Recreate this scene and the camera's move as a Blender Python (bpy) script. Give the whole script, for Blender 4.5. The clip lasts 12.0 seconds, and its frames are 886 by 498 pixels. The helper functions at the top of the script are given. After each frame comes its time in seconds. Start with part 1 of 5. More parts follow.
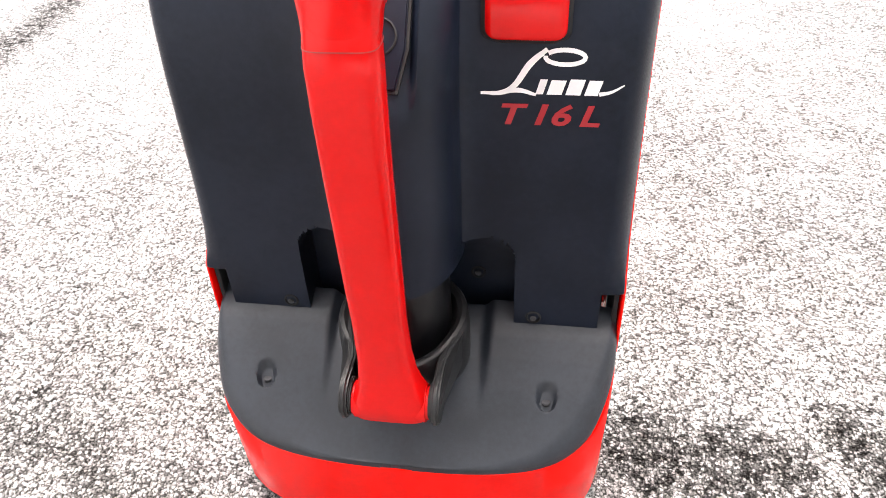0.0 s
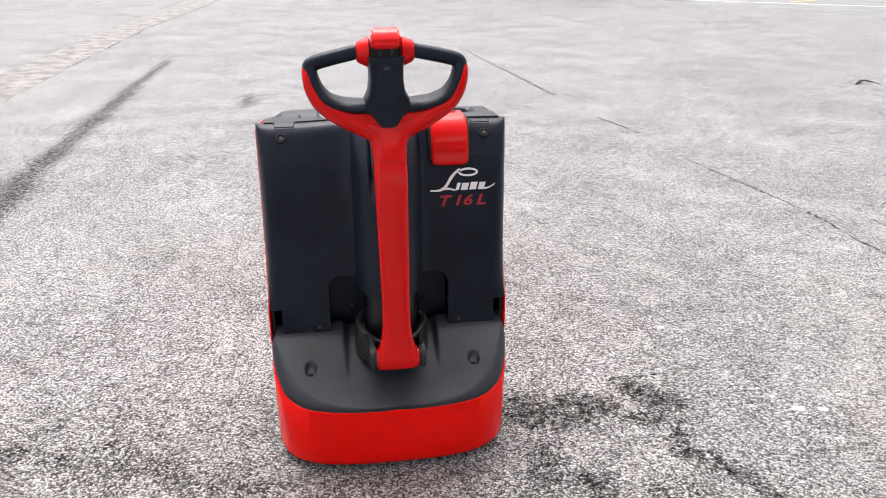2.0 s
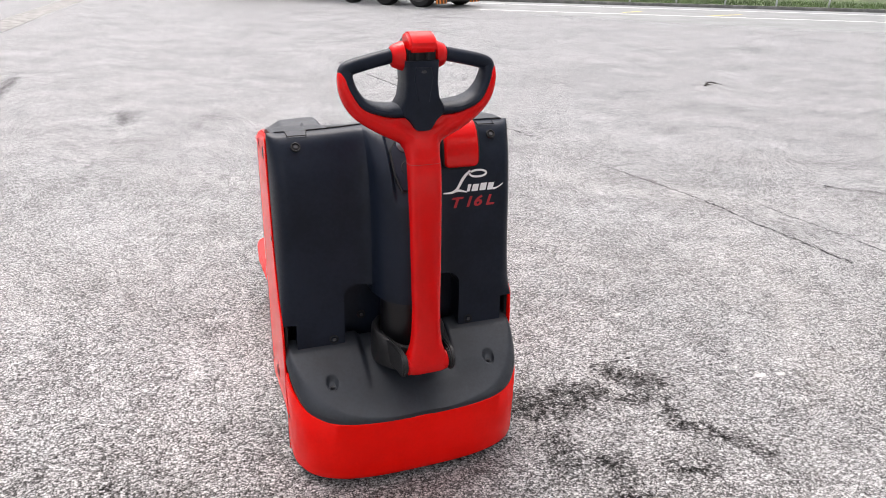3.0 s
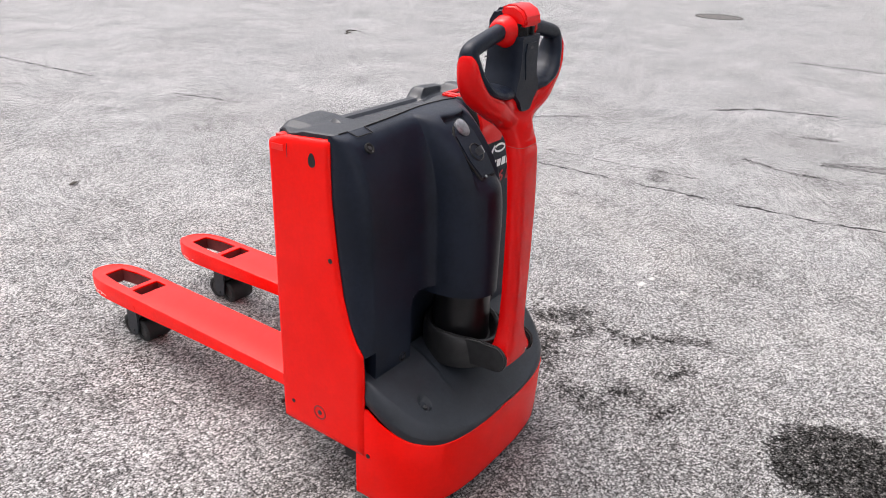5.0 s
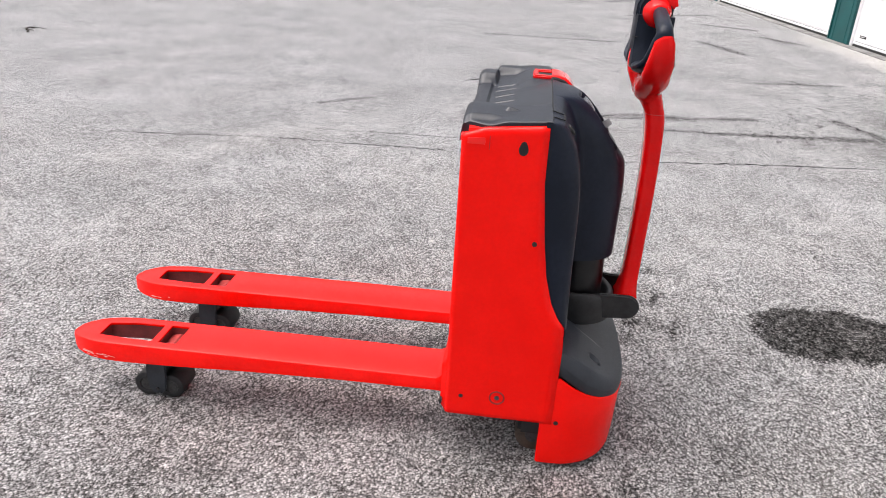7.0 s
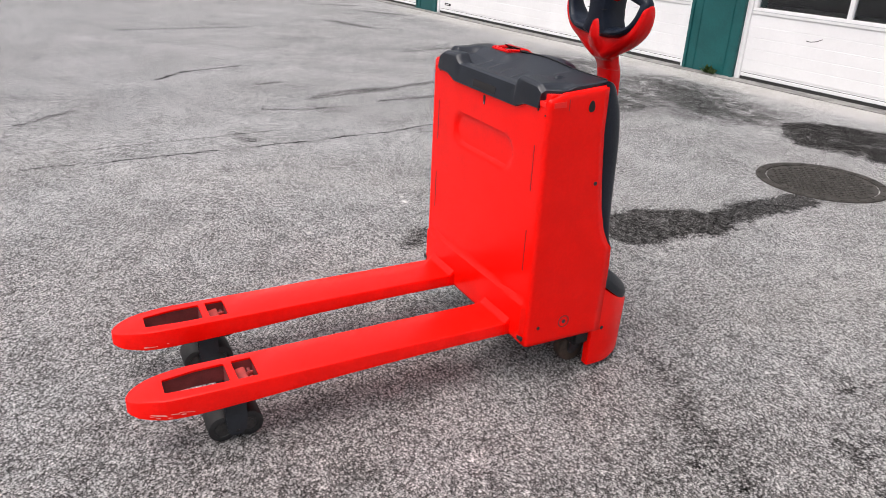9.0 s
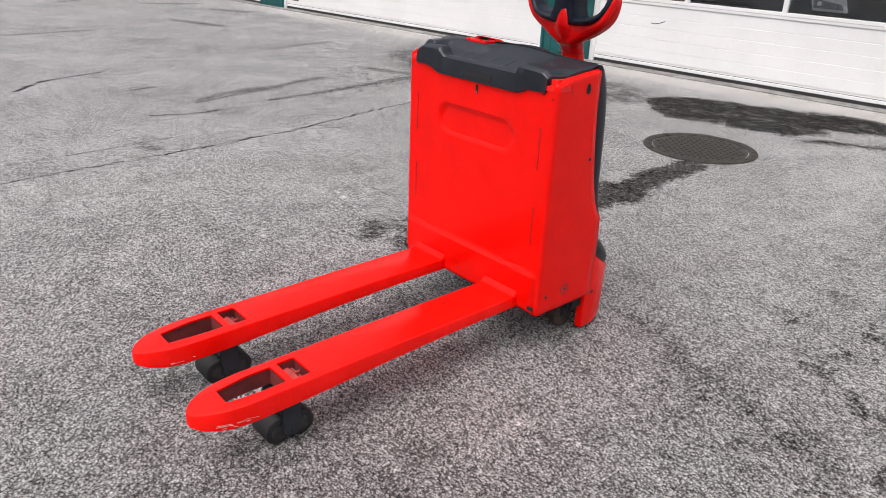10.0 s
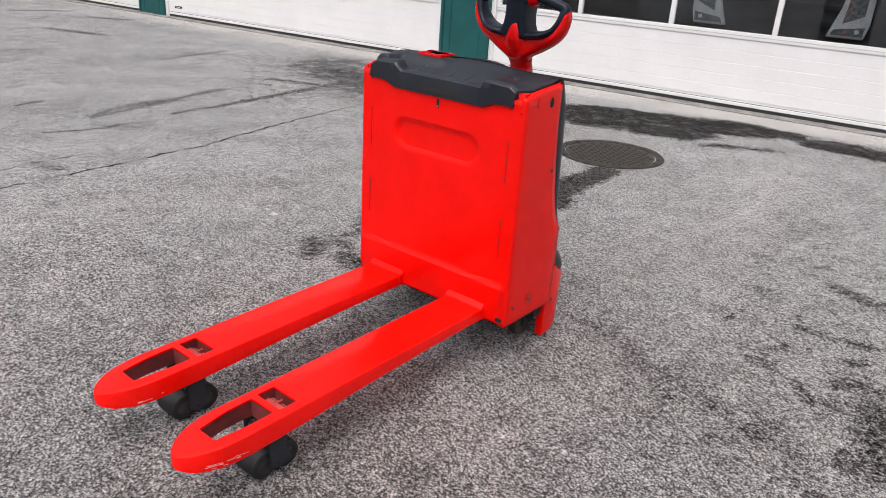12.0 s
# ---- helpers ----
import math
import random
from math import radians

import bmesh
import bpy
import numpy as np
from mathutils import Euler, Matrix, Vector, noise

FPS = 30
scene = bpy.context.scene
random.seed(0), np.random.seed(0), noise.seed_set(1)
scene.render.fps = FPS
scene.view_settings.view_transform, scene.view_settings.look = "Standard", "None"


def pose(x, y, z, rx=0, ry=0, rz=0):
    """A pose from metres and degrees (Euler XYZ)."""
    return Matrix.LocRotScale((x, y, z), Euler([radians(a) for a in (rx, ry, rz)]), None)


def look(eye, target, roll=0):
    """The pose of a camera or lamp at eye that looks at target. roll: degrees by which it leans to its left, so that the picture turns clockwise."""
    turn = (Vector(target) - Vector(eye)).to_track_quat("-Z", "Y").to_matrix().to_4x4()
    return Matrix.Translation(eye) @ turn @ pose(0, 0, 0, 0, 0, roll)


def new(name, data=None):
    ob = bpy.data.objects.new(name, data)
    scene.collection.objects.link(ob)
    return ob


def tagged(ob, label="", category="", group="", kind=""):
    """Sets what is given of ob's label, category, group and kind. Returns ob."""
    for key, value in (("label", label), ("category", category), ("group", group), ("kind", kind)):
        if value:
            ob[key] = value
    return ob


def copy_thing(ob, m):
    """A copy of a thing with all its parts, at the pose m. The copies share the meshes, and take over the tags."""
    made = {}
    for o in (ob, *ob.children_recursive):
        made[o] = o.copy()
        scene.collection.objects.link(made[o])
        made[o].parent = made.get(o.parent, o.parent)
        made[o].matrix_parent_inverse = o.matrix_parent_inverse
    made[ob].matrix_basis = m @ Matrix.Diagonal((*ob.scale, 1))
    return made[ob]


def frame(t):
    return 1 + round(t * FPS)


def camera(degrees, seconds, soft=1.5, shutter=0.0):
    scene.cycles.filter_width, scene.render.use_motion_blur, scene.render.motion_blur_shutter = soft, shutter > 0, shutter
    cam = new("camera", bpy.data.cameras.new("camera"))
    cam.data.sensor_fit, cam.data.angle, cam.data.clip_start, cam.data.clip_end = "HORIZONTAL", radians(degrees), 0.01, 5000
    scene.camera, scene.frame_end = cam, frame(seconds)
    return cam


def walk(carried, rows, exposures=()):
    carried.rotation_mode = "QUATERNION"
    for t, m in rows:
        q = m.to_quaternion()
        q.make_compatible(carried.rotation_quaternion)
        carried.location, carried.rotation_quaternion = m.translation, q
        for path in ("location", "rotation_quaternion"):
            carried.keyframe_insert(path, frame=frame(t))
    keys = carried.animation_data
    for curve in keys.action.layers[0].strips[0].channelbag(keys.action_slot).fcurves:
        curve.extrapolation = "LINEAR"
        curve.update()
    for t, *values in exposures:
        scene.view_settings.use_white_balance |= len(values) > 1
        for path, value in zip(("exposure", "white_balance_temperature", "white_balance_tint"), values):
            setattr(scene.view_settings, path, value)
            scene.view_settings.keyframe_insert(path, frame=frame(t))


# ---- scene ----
cam = camera(61.7, 12.0, soft=0.9)
PATH = [
    (0, (0.219, -1.21, 1.288), (-0.042, 0.3125, 0.02), -2.75),
    (0.5, (0.207, -1.635, 1.392), (0.022, 0.05, 0.329), -0.6),
    (1, (0.122, -1.953, 1.481), (0.049, -0.166, 0.585), -0.5),
    (1.5, (-0.05, -2.155, 1.485), (0.044, -0.335, 0.662), 0.1),
    (2, (-0.137, -2.312, 1.477), (0.135, -0.486, 0.706), 0.3),
    (2.5, (-0.329, -2.331, 1.46), (0.144, -0.535, 0.716), 0.6),
    (2.7, (-0.44, -2.302, 1.454), (0.101, -0.524, 0.714), 0.8),
    (4.3, (-1.266, -1.666, 1.462), (-0.001, -0.329, 0.679), 1.6),
    (4.5, (-1.362, -1.565, 1.466), (-0.025, -0.309, 0.669), 1.8),
    (5, (-1.517, -1.326, 1.46), (-0.022, -0.286, 0.632), 2.3),
    (5.5, (-1.79, -1.075, 1.453), (-0.179, -0.235, 0.615), 2.7),
    (6, (-1.907, -0.803, 1.435), (-0.212, -0.149, 0.598), 3.1),
    (6.5, (-1.952, -0.499, 1.44), (-0.188, -0.058, 0.608), 3.4),
    (6.7, (-2.003, -0.358, 1.43), (-0.216, -0.017, 0.601), 3.4),
    (8.3, (-2.123, 0.807, 1.418), (-0.374, 0.28, 0.605), 3.2),
    (8.5, (-2.137, 0.926, 1.432), (-0.415, 0.313, 0.619), 3.2),
    (9, (-2.039, 1.23, 1.399), (-0.43, 0.358, 0.591), 2.9),
    (9.5, (-1.936, 1.538, 1.399), (-0.455, 0.464, 0.591), 2.6),
    (10, (-1.822, 1.761, 1.395), (-0.461, 0.537, 0.589), 2.5),
    (10.5, (-1.695, 1.865, 1.394), (-0.431, 0.538, 0.594), 2.6),
    (11, (-1.627, 1.926, 1.399), (-0.429, 0.533, 0.608), 3.0),
    (11.5, (-1.606, 1.943, 1.398), (-0.445, 0.511, 0.622), 3.4),
    (12, (-1.602, 1.939, 1.4), (-0.456, 0.493, 0.627), 3.8),
]
EXPOSURES = [(t, stops, kelvin, 13) for t, stops, kelvin in ((0.0, 2.10, 6850), (0.5, 1.60, 6760), (1.0, 1.35, 6670), (1.5, 1.16, 6600), (2.5, 1.03, 6550), (4.5, 0.98, 6550), (6.5, 0.94, 6550), (8.5, 0.63, 6550), (12.0, 0.38, 6550))]
walk(cam, [(t, look(eye, target, roll)) for t, eye, target, roll in PATH], EXPOSURES)

# ---- world, sun and exposure ----
world = bpy.data.worlds.new("overcast_sky")
scene.world = world
world.use_nodes = True
wn, wl = world.node_tree.nodes, world.node_tree.links
sky = wn.new("ShaderNodeTexSky")
sky.sky_type, sky.sun_disc = "NISHITA", False
sky.sun_elevation, sky.sun_rotation = radians(69), radians(-8)
sky.air_density, sky.dust_density = 1.0, 9.0
grey = wn.new("ShaderNodeHueSaturation")
grey.inputs["Saturation"].default_value = 0.30
wl.new(sky.outputs[0], grey.inputs["Color"])
wl.new(grey.outputs[0], wn["Background"].inputs["Color"])
wn["Background"].inputs["Strength"].default_value = 0.15

sun = new("sun", bpy.data.lights.new("sun", "SUN"))
sun.data.energy, sun.data.angle, sun.data.color = 0.7, radians(75), (1.0, 0.97, 0.93)
sun.matrix_world = look((-0.4, 3.0, 8.0), (0, 0, 0))


# ---- materials ----
class Nodes:
    """Short hand for building a node material."""

    def __init__(self, name):
        self.mat = bpy.data.materials.new(name)
        self.mat.use_nodes = True
        self.tree = self.mat.node_tree
        self.bsdf = self.tree.nodes["Principled BSDF"]
        self.where = self.tree.nodes.new("ShaderNodeTexCoord").outputs["Object"]

    def link(self, value, socket):
        if isinstance(value, bpy.types.NodeSocket):
            self.tree.links.new(value, socket)
        else:
            socket.default_value = value

    def math(self, op, a, b=0.0, c=0.0, clamp=False):
        n = self.tree.nodes.new("ShaderNodeMath")
        n.operation, n.use_clamp = op, clamp
        for value, socket in zip((a, b, c), n.inputs):
            self.link(value, socket)
        return n.outputs[0]

    def vec(self, op, a, b=(0, 0, 0), scale=None):
        n = self.tree.nodes.new("ShaderNodeVectorMath")
        n.operation = op
        self.link(a, n.inputs[0])
        if len(n.inputs) > 1:
            self.link(b, n.inputs[1])
        if scale is not None:
            self.link(scale, n.inputs["Scale"])
        return n.outputs["Value"] if op in ("LENGTH", "DOT_PRODUCT", "DISTANCE") else n.outputs["Vector"]

    def noise(self, scale, detail=3.0, rough=0.55, where=None, colour=False):
        n = self.tree.nodes.new("ShaderNodeTexNoise")
        self.link(where if where is not None else self.where, n.inputs["Vector"])
        n.inputs["Scale"].default_value, n.inputs["Detail"].default_value, n.inputs["Roughness"].default_value = scale, detail, rough
        return n.outputs["Color" if colour else "Fac"]

    def ramp(self, value, stops):
        n = self.tree.nodes.new("ShaderNodeValToRGB")
        self.link(value, n.inputs[0])
        for i, (at, c) in enumerate(stops):
            e = n.color_ramp.elements[i] if i < 2 else n.color_ramp.elements.new(at)
            e.position, e.color = at, (*c, 1) if isinstance(c, tuple) else (c, c, c, 1)
        return n.outputs[0]

    def step(self, value, lo, hi):
        n = self.tree.nodes.new("ShaderNodeMapRange")
        n.interpolation_type = "SMOOTHSTEP"
        for s, v in zip(n.inputs, (value, lo, hi, 0.0, 1.0)):
            self.link(v, s)
        return n.outputs[0]

    def mix(self, fac, a, b, how="MIX"):
        n = self.tree.nodes.new("ShaderNodeMix")
        n.data_type, n.blend_type = "RGBA", how
        self.link(fac, n.inputs[0])
        self.link(a if isinstance(a, bpy.types.NodeSocket) else (*a, 1), n.inputs[6])
        self.link(b if isinstance(b, bpy.types.NodeSocket) else (*b, 1), n.inputs[7])
        return n.outputs[2]

    def bump(self, height, strength=0.3, distance=0.002):
        n = self.tree.nodes.new("ShaderNodeBump")
        n.inputs["Strength"].default_value, n.inputs["Distance"].default_value = strength, distance
        self.link(height, n.inputs["Height"])
        self.link(n.outputs[0], self.bsdf.inputs["Normal"])
        self.link(n.outputs[0], self.bsdf.inputs["Coat Normal"])

    def done(self, colour=None, rough=None, metal=0.0, coat=0.0, spec=None):
        if colour is not None:
            self.link(colour if isinstance(colour, bpy.types.NodeSocket) else (*colour, 1), self.bsdf.inputs["Base Color"])
        if rough is not None:
            self.link(rough, self.bsdf.inputs["Roughness"])
        if spec is not None:
            self.link(spec, self.bsdf.inputs["Specular IOR Level"])
        self.bsdf.inputs["Metallic"].default_value = metal
        if coat:
            self.bsdf.inputs["Coat Weight"].default_value = coat
        return self.mat


def worn(name, colour, rough, amount=0.12, scale=9.0, grain=0.0, metal=0.0, coat=0.0, grit=400.0, spec=None):
    """A painted or moulded surface: slow change of tone, fine dirt and grain."""
    n = Nodes(name)
    slow = n.noise(scale, 4, 0.6)
    fine = n.noise(scale * 14, 3, 0.6)
    tone = n.math("ADD", n.math("MULTIPLY", slow, 0.7), n.math("MULTIPLY", fine, 0.3))
    lo = tuple(c * (1 - amount) for c in colour)
    hi = tuple(min(1, c * (1 + amount) + 0.01 * amount) for c in colour)
    c = n.mix(n.step(tone, 0.35, 0.65), lo, hi)
    r = n.math("ADD", rough - 0.06, n.math("MULTIPLY", slow, 0.12))
    if grain:
        n.bump(n.noise(grit, 2, 0.6), grain, 0.001)
    return n.done(c, r, metal, coat, spec)


RED = worn("red_paint", (0.82, 0.0035, 0.001), 0.20, 0.05, 7, 0.04, spec=0.18)
RED_FORK = worn("rubbed_red_paint", (0.80, 0.004, 0.001), 0.24, 0.08, 7, 0.03, spec=0.24)
# MAROON carries the shade inside the fork openings in its colour
MAROON = worn("shaded_dull_red", (0.16, 0.022, 0.022), 0.7, 0.25, 14, 0.2)
RED_GLOSS = worn("glossy_red_plastic", (0.62, 0.004, 0.004), 0.15, 0.05, 9, spec=0.24)
RED_DULL = worn("dull_red_paint", (0.32, 0.026, 0.022), 0.6, 0.3, 25)
BLACK = worn("grained_black_plastic", (0.0060, 0.0094, 0.0185), 0.37, 0.22, 6, 0.25, grit=900, spec=0.20)
# base raised above BLACK to stand in for sky sheen on the deck
BLACK_DECK = worn("lightened_dark_plastic", (0.0135, 0.0170, 0.0235), 0.46, 0.25, 8, 0.25, grit=900, spec=0.46)
BLACK_LID = worn("satin_black_plastic", (0.0073, 0.0098, 0.0158), 0.37, 0.22, 6, 0.2, grit=900, spec=0.42)
RUBBER = worn("black_rubber", (0.008, 0.008, 0.009), 0.66, 0.35, 22, 0.2)
CAST = worn("black_cast_metal", (0.011, 0.011, 0.012), 0.42, 0.4, 30, 0.25, grit=500, spec=0.4)
RED_CORNER = worn("pale_red_plastic", (0.78, 0.012, 0.009), 0.28, 0.05, 9, spec=0.35)
RED_EDGE = worn("dark_red_edge", (0.16, 0.004, 0.003), 0.5, 0.1, 20)
GLOSS_BLACK = worn("glossy_black_tube", (0.004, 0.004, 0.005), 0.30, 0.3, 14, 0.05, spec=0.35)
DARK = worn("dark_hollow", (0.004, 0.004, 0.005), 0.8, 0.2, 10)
STEEL = worn("steel", (0.45, 0.45, 0.46), 0.35, 0.2, 40, metal=1.0)
DULL_STEEL = worn("dark_steel", (0.06, 0.06, 0.065), 0.5, 0.4, 40, metal=0.6)
TYRE_BROWN = worn("brown_polyurethane", (0.055, 0.038, 0.028), 0.6, 0.4, 30)
WHITE_PRINT = worn("white_print", (0.85, 0.85, 0.85), 0.5, 0.03, 20)
RED_PRINT = worn("red_print", (0.35, 0.010, 0.018), 0.45, 0.05, 20)
LENS = worn("clear_plastic_lens", (0.12, 0.125, 0.14), 0.12, 0.3, 60, coat=0.5)
DIRTY_HUB = worn("dirty_dark_hub", (0.022, 0.021, 0.021), 0.6, 0.5, 60, 0.2)
CHIP = worn("scuffed_pale_paint", (0.62, 0.30, 0.27), 0.5, 0.3, 80)


CHIP_LO, CHIP_HI, BINDER = 0.009, 0.325, 0.003


def asphalt():
    n = Nodes("worn_asphalt")
    p = n.where
    warp = n.vec("SUBTRACT", n.noise(2.2, 5, 0.7, colour=True), (0.5, 0.5, 0.5))
    warp_fine = n.vec("SUBTRACT", n.noise(11, 4, 0.75, colour=True), (0.5, 0.5, 0.5))
    soft_p = n.vec("ADD", p, n.vec("SCALE", warp, scale=0.10))
    soft_p = n.vec("ADD", soft_p, n.vec("SCALE", warp_fine, scale=0.11))
    line_p = n.vec("ADD", p, n.vec("SCALE", warp, scale=0.10))
    line_p = n.vec("ADD", line_p, n.vec("SCALE", warp_fine, scale=0.085))

    def capsule(a, b, where):
        """Distance on the ground from the stretch a to b."""
        length = math.hypot(b[0] - a[0], b[1] - a[1])
        t = ((b[0] - a[0]) / length, (b[1] - a[1]) / length)
        mid_along = (a[0] + b[0]) / 2 * t[0] + (a[1] + b[1]) / 2 * t[1]
        across = n.math("SUBTRACT", n.vec("DOT_PRODUCT", where, (-t[1], t[0], 0.0)), -t[1] * a[0] + t[0] * a[1])
        along = n.math("ABSOLUTE", n.math("SUBTRACT", n.vec("DOT_PRODUCT", where, (t[0], t[1], 0.0)), mid_along))
        past = n.math("MAXIMUM", n.math("SUBTRACT", along, length / 2), 0.0)
        return n.math("SQRT", n.math("MULTIPLY_ADD", across, across, n.math("MULTIPLY", past, past)))

    # stone chips of two sizes bedded in dark binder
    shifted = n.vec("ADD", p, n.vec("SCALE", n.vec("SUBTRACT", n.noise(260, 2, 0.6, colour=True), (0.5, 0.5, 0.5)), scale=0.004))

    def chips(scale, lo, hi, spread):
        """Cover by chips of one size, and a random number for each chip."""
        v = n.tree.nodes.new("ShaderNodeTexVoronoi")
        v.voronoi_dimensions = "2D"
        n.link(shifted, v.inputs["Vector"])
        v.inputs["Scale"].default_value = scale
        lot = n.vec("DOT_PRODUCT", v.outputs["Color"], (1.0, 0.0, 0.0))
        size = n.vec("DOT_PRODUCT", v.outputs["Color"], (0.0, 1.0, 0.0))
        away = n.math("MULTIPLY_ADD", n.math("SUBTRACT", size, 0.5), spread, v.outputs["Distance"])
        return n.step(away, hi, lo), lot

    big, big_lot = chips(142, 0.26, 0.50, 0.34)
    small, small_lot = chips(280, 0.24, 0.50, 0.30)
    fine = n.noise(520, 2, 0.6)
    ragged = n.math("MULTIPLY_ADD", n.math("SUBTRACT", n.noise(38, 4, 0.75), 0.5), 0.10, n.math("MULTIPLY", n.math("SUBTRACT", big_lot, 0.5), 0.022))

    def union(rows, where, rough=1.0):
        out = None
        for ax, ay, bx, by, r, soft in rows:
            d = n.math("MULTIPLY_ADD", ragged, rough, capsule((ax, ay), (bx, by), where))
            m = n.step(d, r + soft, r - soft)
            out = m if out is None else n.math("MAXIMUM", out, m)
        return out

    slow = n.noise(0.55, 6, 0.65)
    blotch = n.noise(1.7, 8, 0.72)
    mid = n.noise(7, 5, 0.7)
    broad = n.step(n.noise(0.8, 7, 0.72), 0.48, 0.66)
    pick = n.math("ADD", n.math("MULTIPLY", n.math("SUBTRACT", blotch, 0.5), 1.30), n.math("ADD", n.math("MULTIPLY", n.math("SUBTRACT", mid, 0.5), 0.50), n.math("MULTIPLY", n.math("SUBTRACT", slow, 0.5), 0.55)))
    pick = n.math("SUBTRACT", pick, n.math("MULTIPLY_ADD", broad, 0.16, 0.02))
    for size, share in ((85, 1.65), (38, 1.0), (14, 0.5)):
        pick = n.math("MULTIPLY_ADD", n.math("SUBTRACT", n.noise(size, 3, 0.65), 0.5), share, pick)
    level = n.math("POWER", 2.0, n.math("MULTIPLY", pick, 2.2))
    big_tone = n.math("MULTIPLY_ADD", n.math("POWER", big_lot, 2.8), CHIP_HI, CHIP_LO)
    small_tone = n.math("MULTIPLY_ADD", n.math("POWER", small_lot, 2.0), CHIP_HI * 0.62, CHIP_LO * 0.55)
    binder = n.math("MULTIPLY_ADD", fine, 0.030, BINDER)
    stone = n.math("MAXIMUM", n.math("MULTIPLY", big, big_tone), n.math("MULTIPLY", small, small_tone))
    grey = n.math("MULTIPLY", n.math("MAXIMUM", binder, stone), level)
    tint = n.mix(n.step(n.noise(1.1, 4, 0.6), 0.38, 0.62), (1.085, 0.980, 0.945), (1.035, 0.990, 0.988))
    base = n.mix(1.0, n.mix(grey, (0, 0, 0), (1, 1, 1)), tint, "MULTIPLY")
    # speckled oil marks: the binder drinks the oil, the tops of the chips stay paler
    speck = n.step(n.noise(30, 6, 0.82), 0.40, 0.58)
    # start x, y, end x, y, radius, softness in metres
    oil_rows = (
        (0.44, -0.26, 0.66, -0.28, 0.095, 0.05), (0.60, -0.24, 0.72, -0.29, 0.060, 0.04), (0.83, -0.13, 0.97, -0.11, 0.018, 0.02),
        (0.84, -0.19, 0.96, -0.29, 0.070, 0.04), (0.80, -0.35, 0.88, -0.36, 0.04, 0.04), (0.88, -0.53, 1.03, -0.67, 0.040, 0.035), (1.03, -0.67, 1.07, -0.76, 0.030, 0.03), (0.94, -0.40, 0.90, -0.50, 0.018, 0.025),
        (0.55, -0.61, 0.58, -0.68, 0.050, 0.04), (0.75, -0.71, 0.82, -0.76, 0.035, 0.03), (0.50, -0.78, 0.58, -0.80, 0.035, 0.03), (0.47, -0.47, 0.43, -0.60, 0.05, 0.06),
        (-1.3, -0.24, -0.42, -0.52, 0.03, 0.12),
        (-1.012, -0.748, -1.055, -0.765, 0.026, 0.015), (-1.07, -1.152, -1.317, -1.171, 0.030, 0.025), (-1.30, -0.99, -1.33, -1.03, 0.03, 0.02), (-1.179, -0.251, -1.231, -0.265, 0.022, 0.015), (-1.04, -0.267, -1.02, -0.30, 0.014, 0.015),
        (-1.471, -0.655, -1.524, -0.379, 0.09, 0.06), (-0.88, -0.255, -0.93, -0.279, 0.014, 0.012), (-1.067, -0.913, -1.08, -0.96, 0.020, 0.015), (-1.09, -1.70, -1.28, -1.65, 0.05, 0.04), (-0.815, -1.017, -0.83, -1.05, 0.016, 0.015),
        (-1.26, -0.60, -1.20, -0.66, 0.03, 0.03), (-1.42, -0.85, -1.30, -0.80, 0.03, 0.03),
        (3.67, -1.20, 3.70, -1.65, 0.026, 0.02), (3.70, -1.65, 3.81, -2.50, 0.050, 0.025), (3.81, -2.50, 3.97, -3.55, 0.075, 0.04), (3.93, -0.66, 4.09, -1.04, 0.035, 0.04), (4.07, -1.05, 4.10, -1.45, 0.085, 0.06), (4.12, -1.5, 4.26, -2.05, 0.050, 0.05),
        (4.435, -2.748, 3.977, -2.937, 0.08, 0.06), (3.65, -0.20, 3.55, -0.45, 0.022, 0.025), (3.545, -0.53, 3.565, -0.733, 0.025, 0.025), (2.983, 0.157, 2.778, 0.085, 0.035, 0.05), (5.94, -2.48, 6.14, -3.42, 0.03, 0.04),
        (2.35, -2.35, 2.37, -2.39, 0.045, 0.015), (3.66, 1.47, 3.97, 1.12, 0.030, 0.035), (4.55, -0.4, 4.62, -0.6, 0.03, 0.03), (3.89, -0.67, 4.04, -1.38, 0.03, 0.03),
        (4.46, -3.68, 3.73, -3.35, 0.24, 0.15), (3.6, -4.3, 2.5, -3.75, 0.20, 0.15),
        (8.7, -2.5, 7.9, -2.8, 0.10, 0.08), (9.2, -3.9, 9.7, -3.5, 0.08, 0.07), (10.5, -3.6, 10.8, -2.9, 0.08, 0.06), (8.1, 0.4, 8.15, -1.2, 0.05, 0.06), (11.4, -1.8, 12.3, -3.2, 0.08, 0.06), (13.6, -1.6, 15.2, -3.0, 0.12, 0.08),
        (-2.07, 0.6, -2.15, 2.6, 0.11, 0.08), (-2.19, 2.6, -2.24, 6.1, 0.10, 0.07), (-2.26, 6.1, -2.23, 8.0, 0.07, 0.05), (-2.5, 2.2, -2.2, 2.9, 0.06, 0.10), (-0.99, 5.46, -0.95, 4.95, 0.07, 0.10),
    )
    wet_rows = (
        (0.62, -1.31, 0.64, -1.48, 0.215, 0.03), (0.64, -1.50, 0.57, -1.70, 0.195, 0.03), (0.56, -1.72, 0.58, -2.10, 0.100, 0.03), (0.61, -2.12, 0.60, -2.58, 0.115, 0.03),
    )
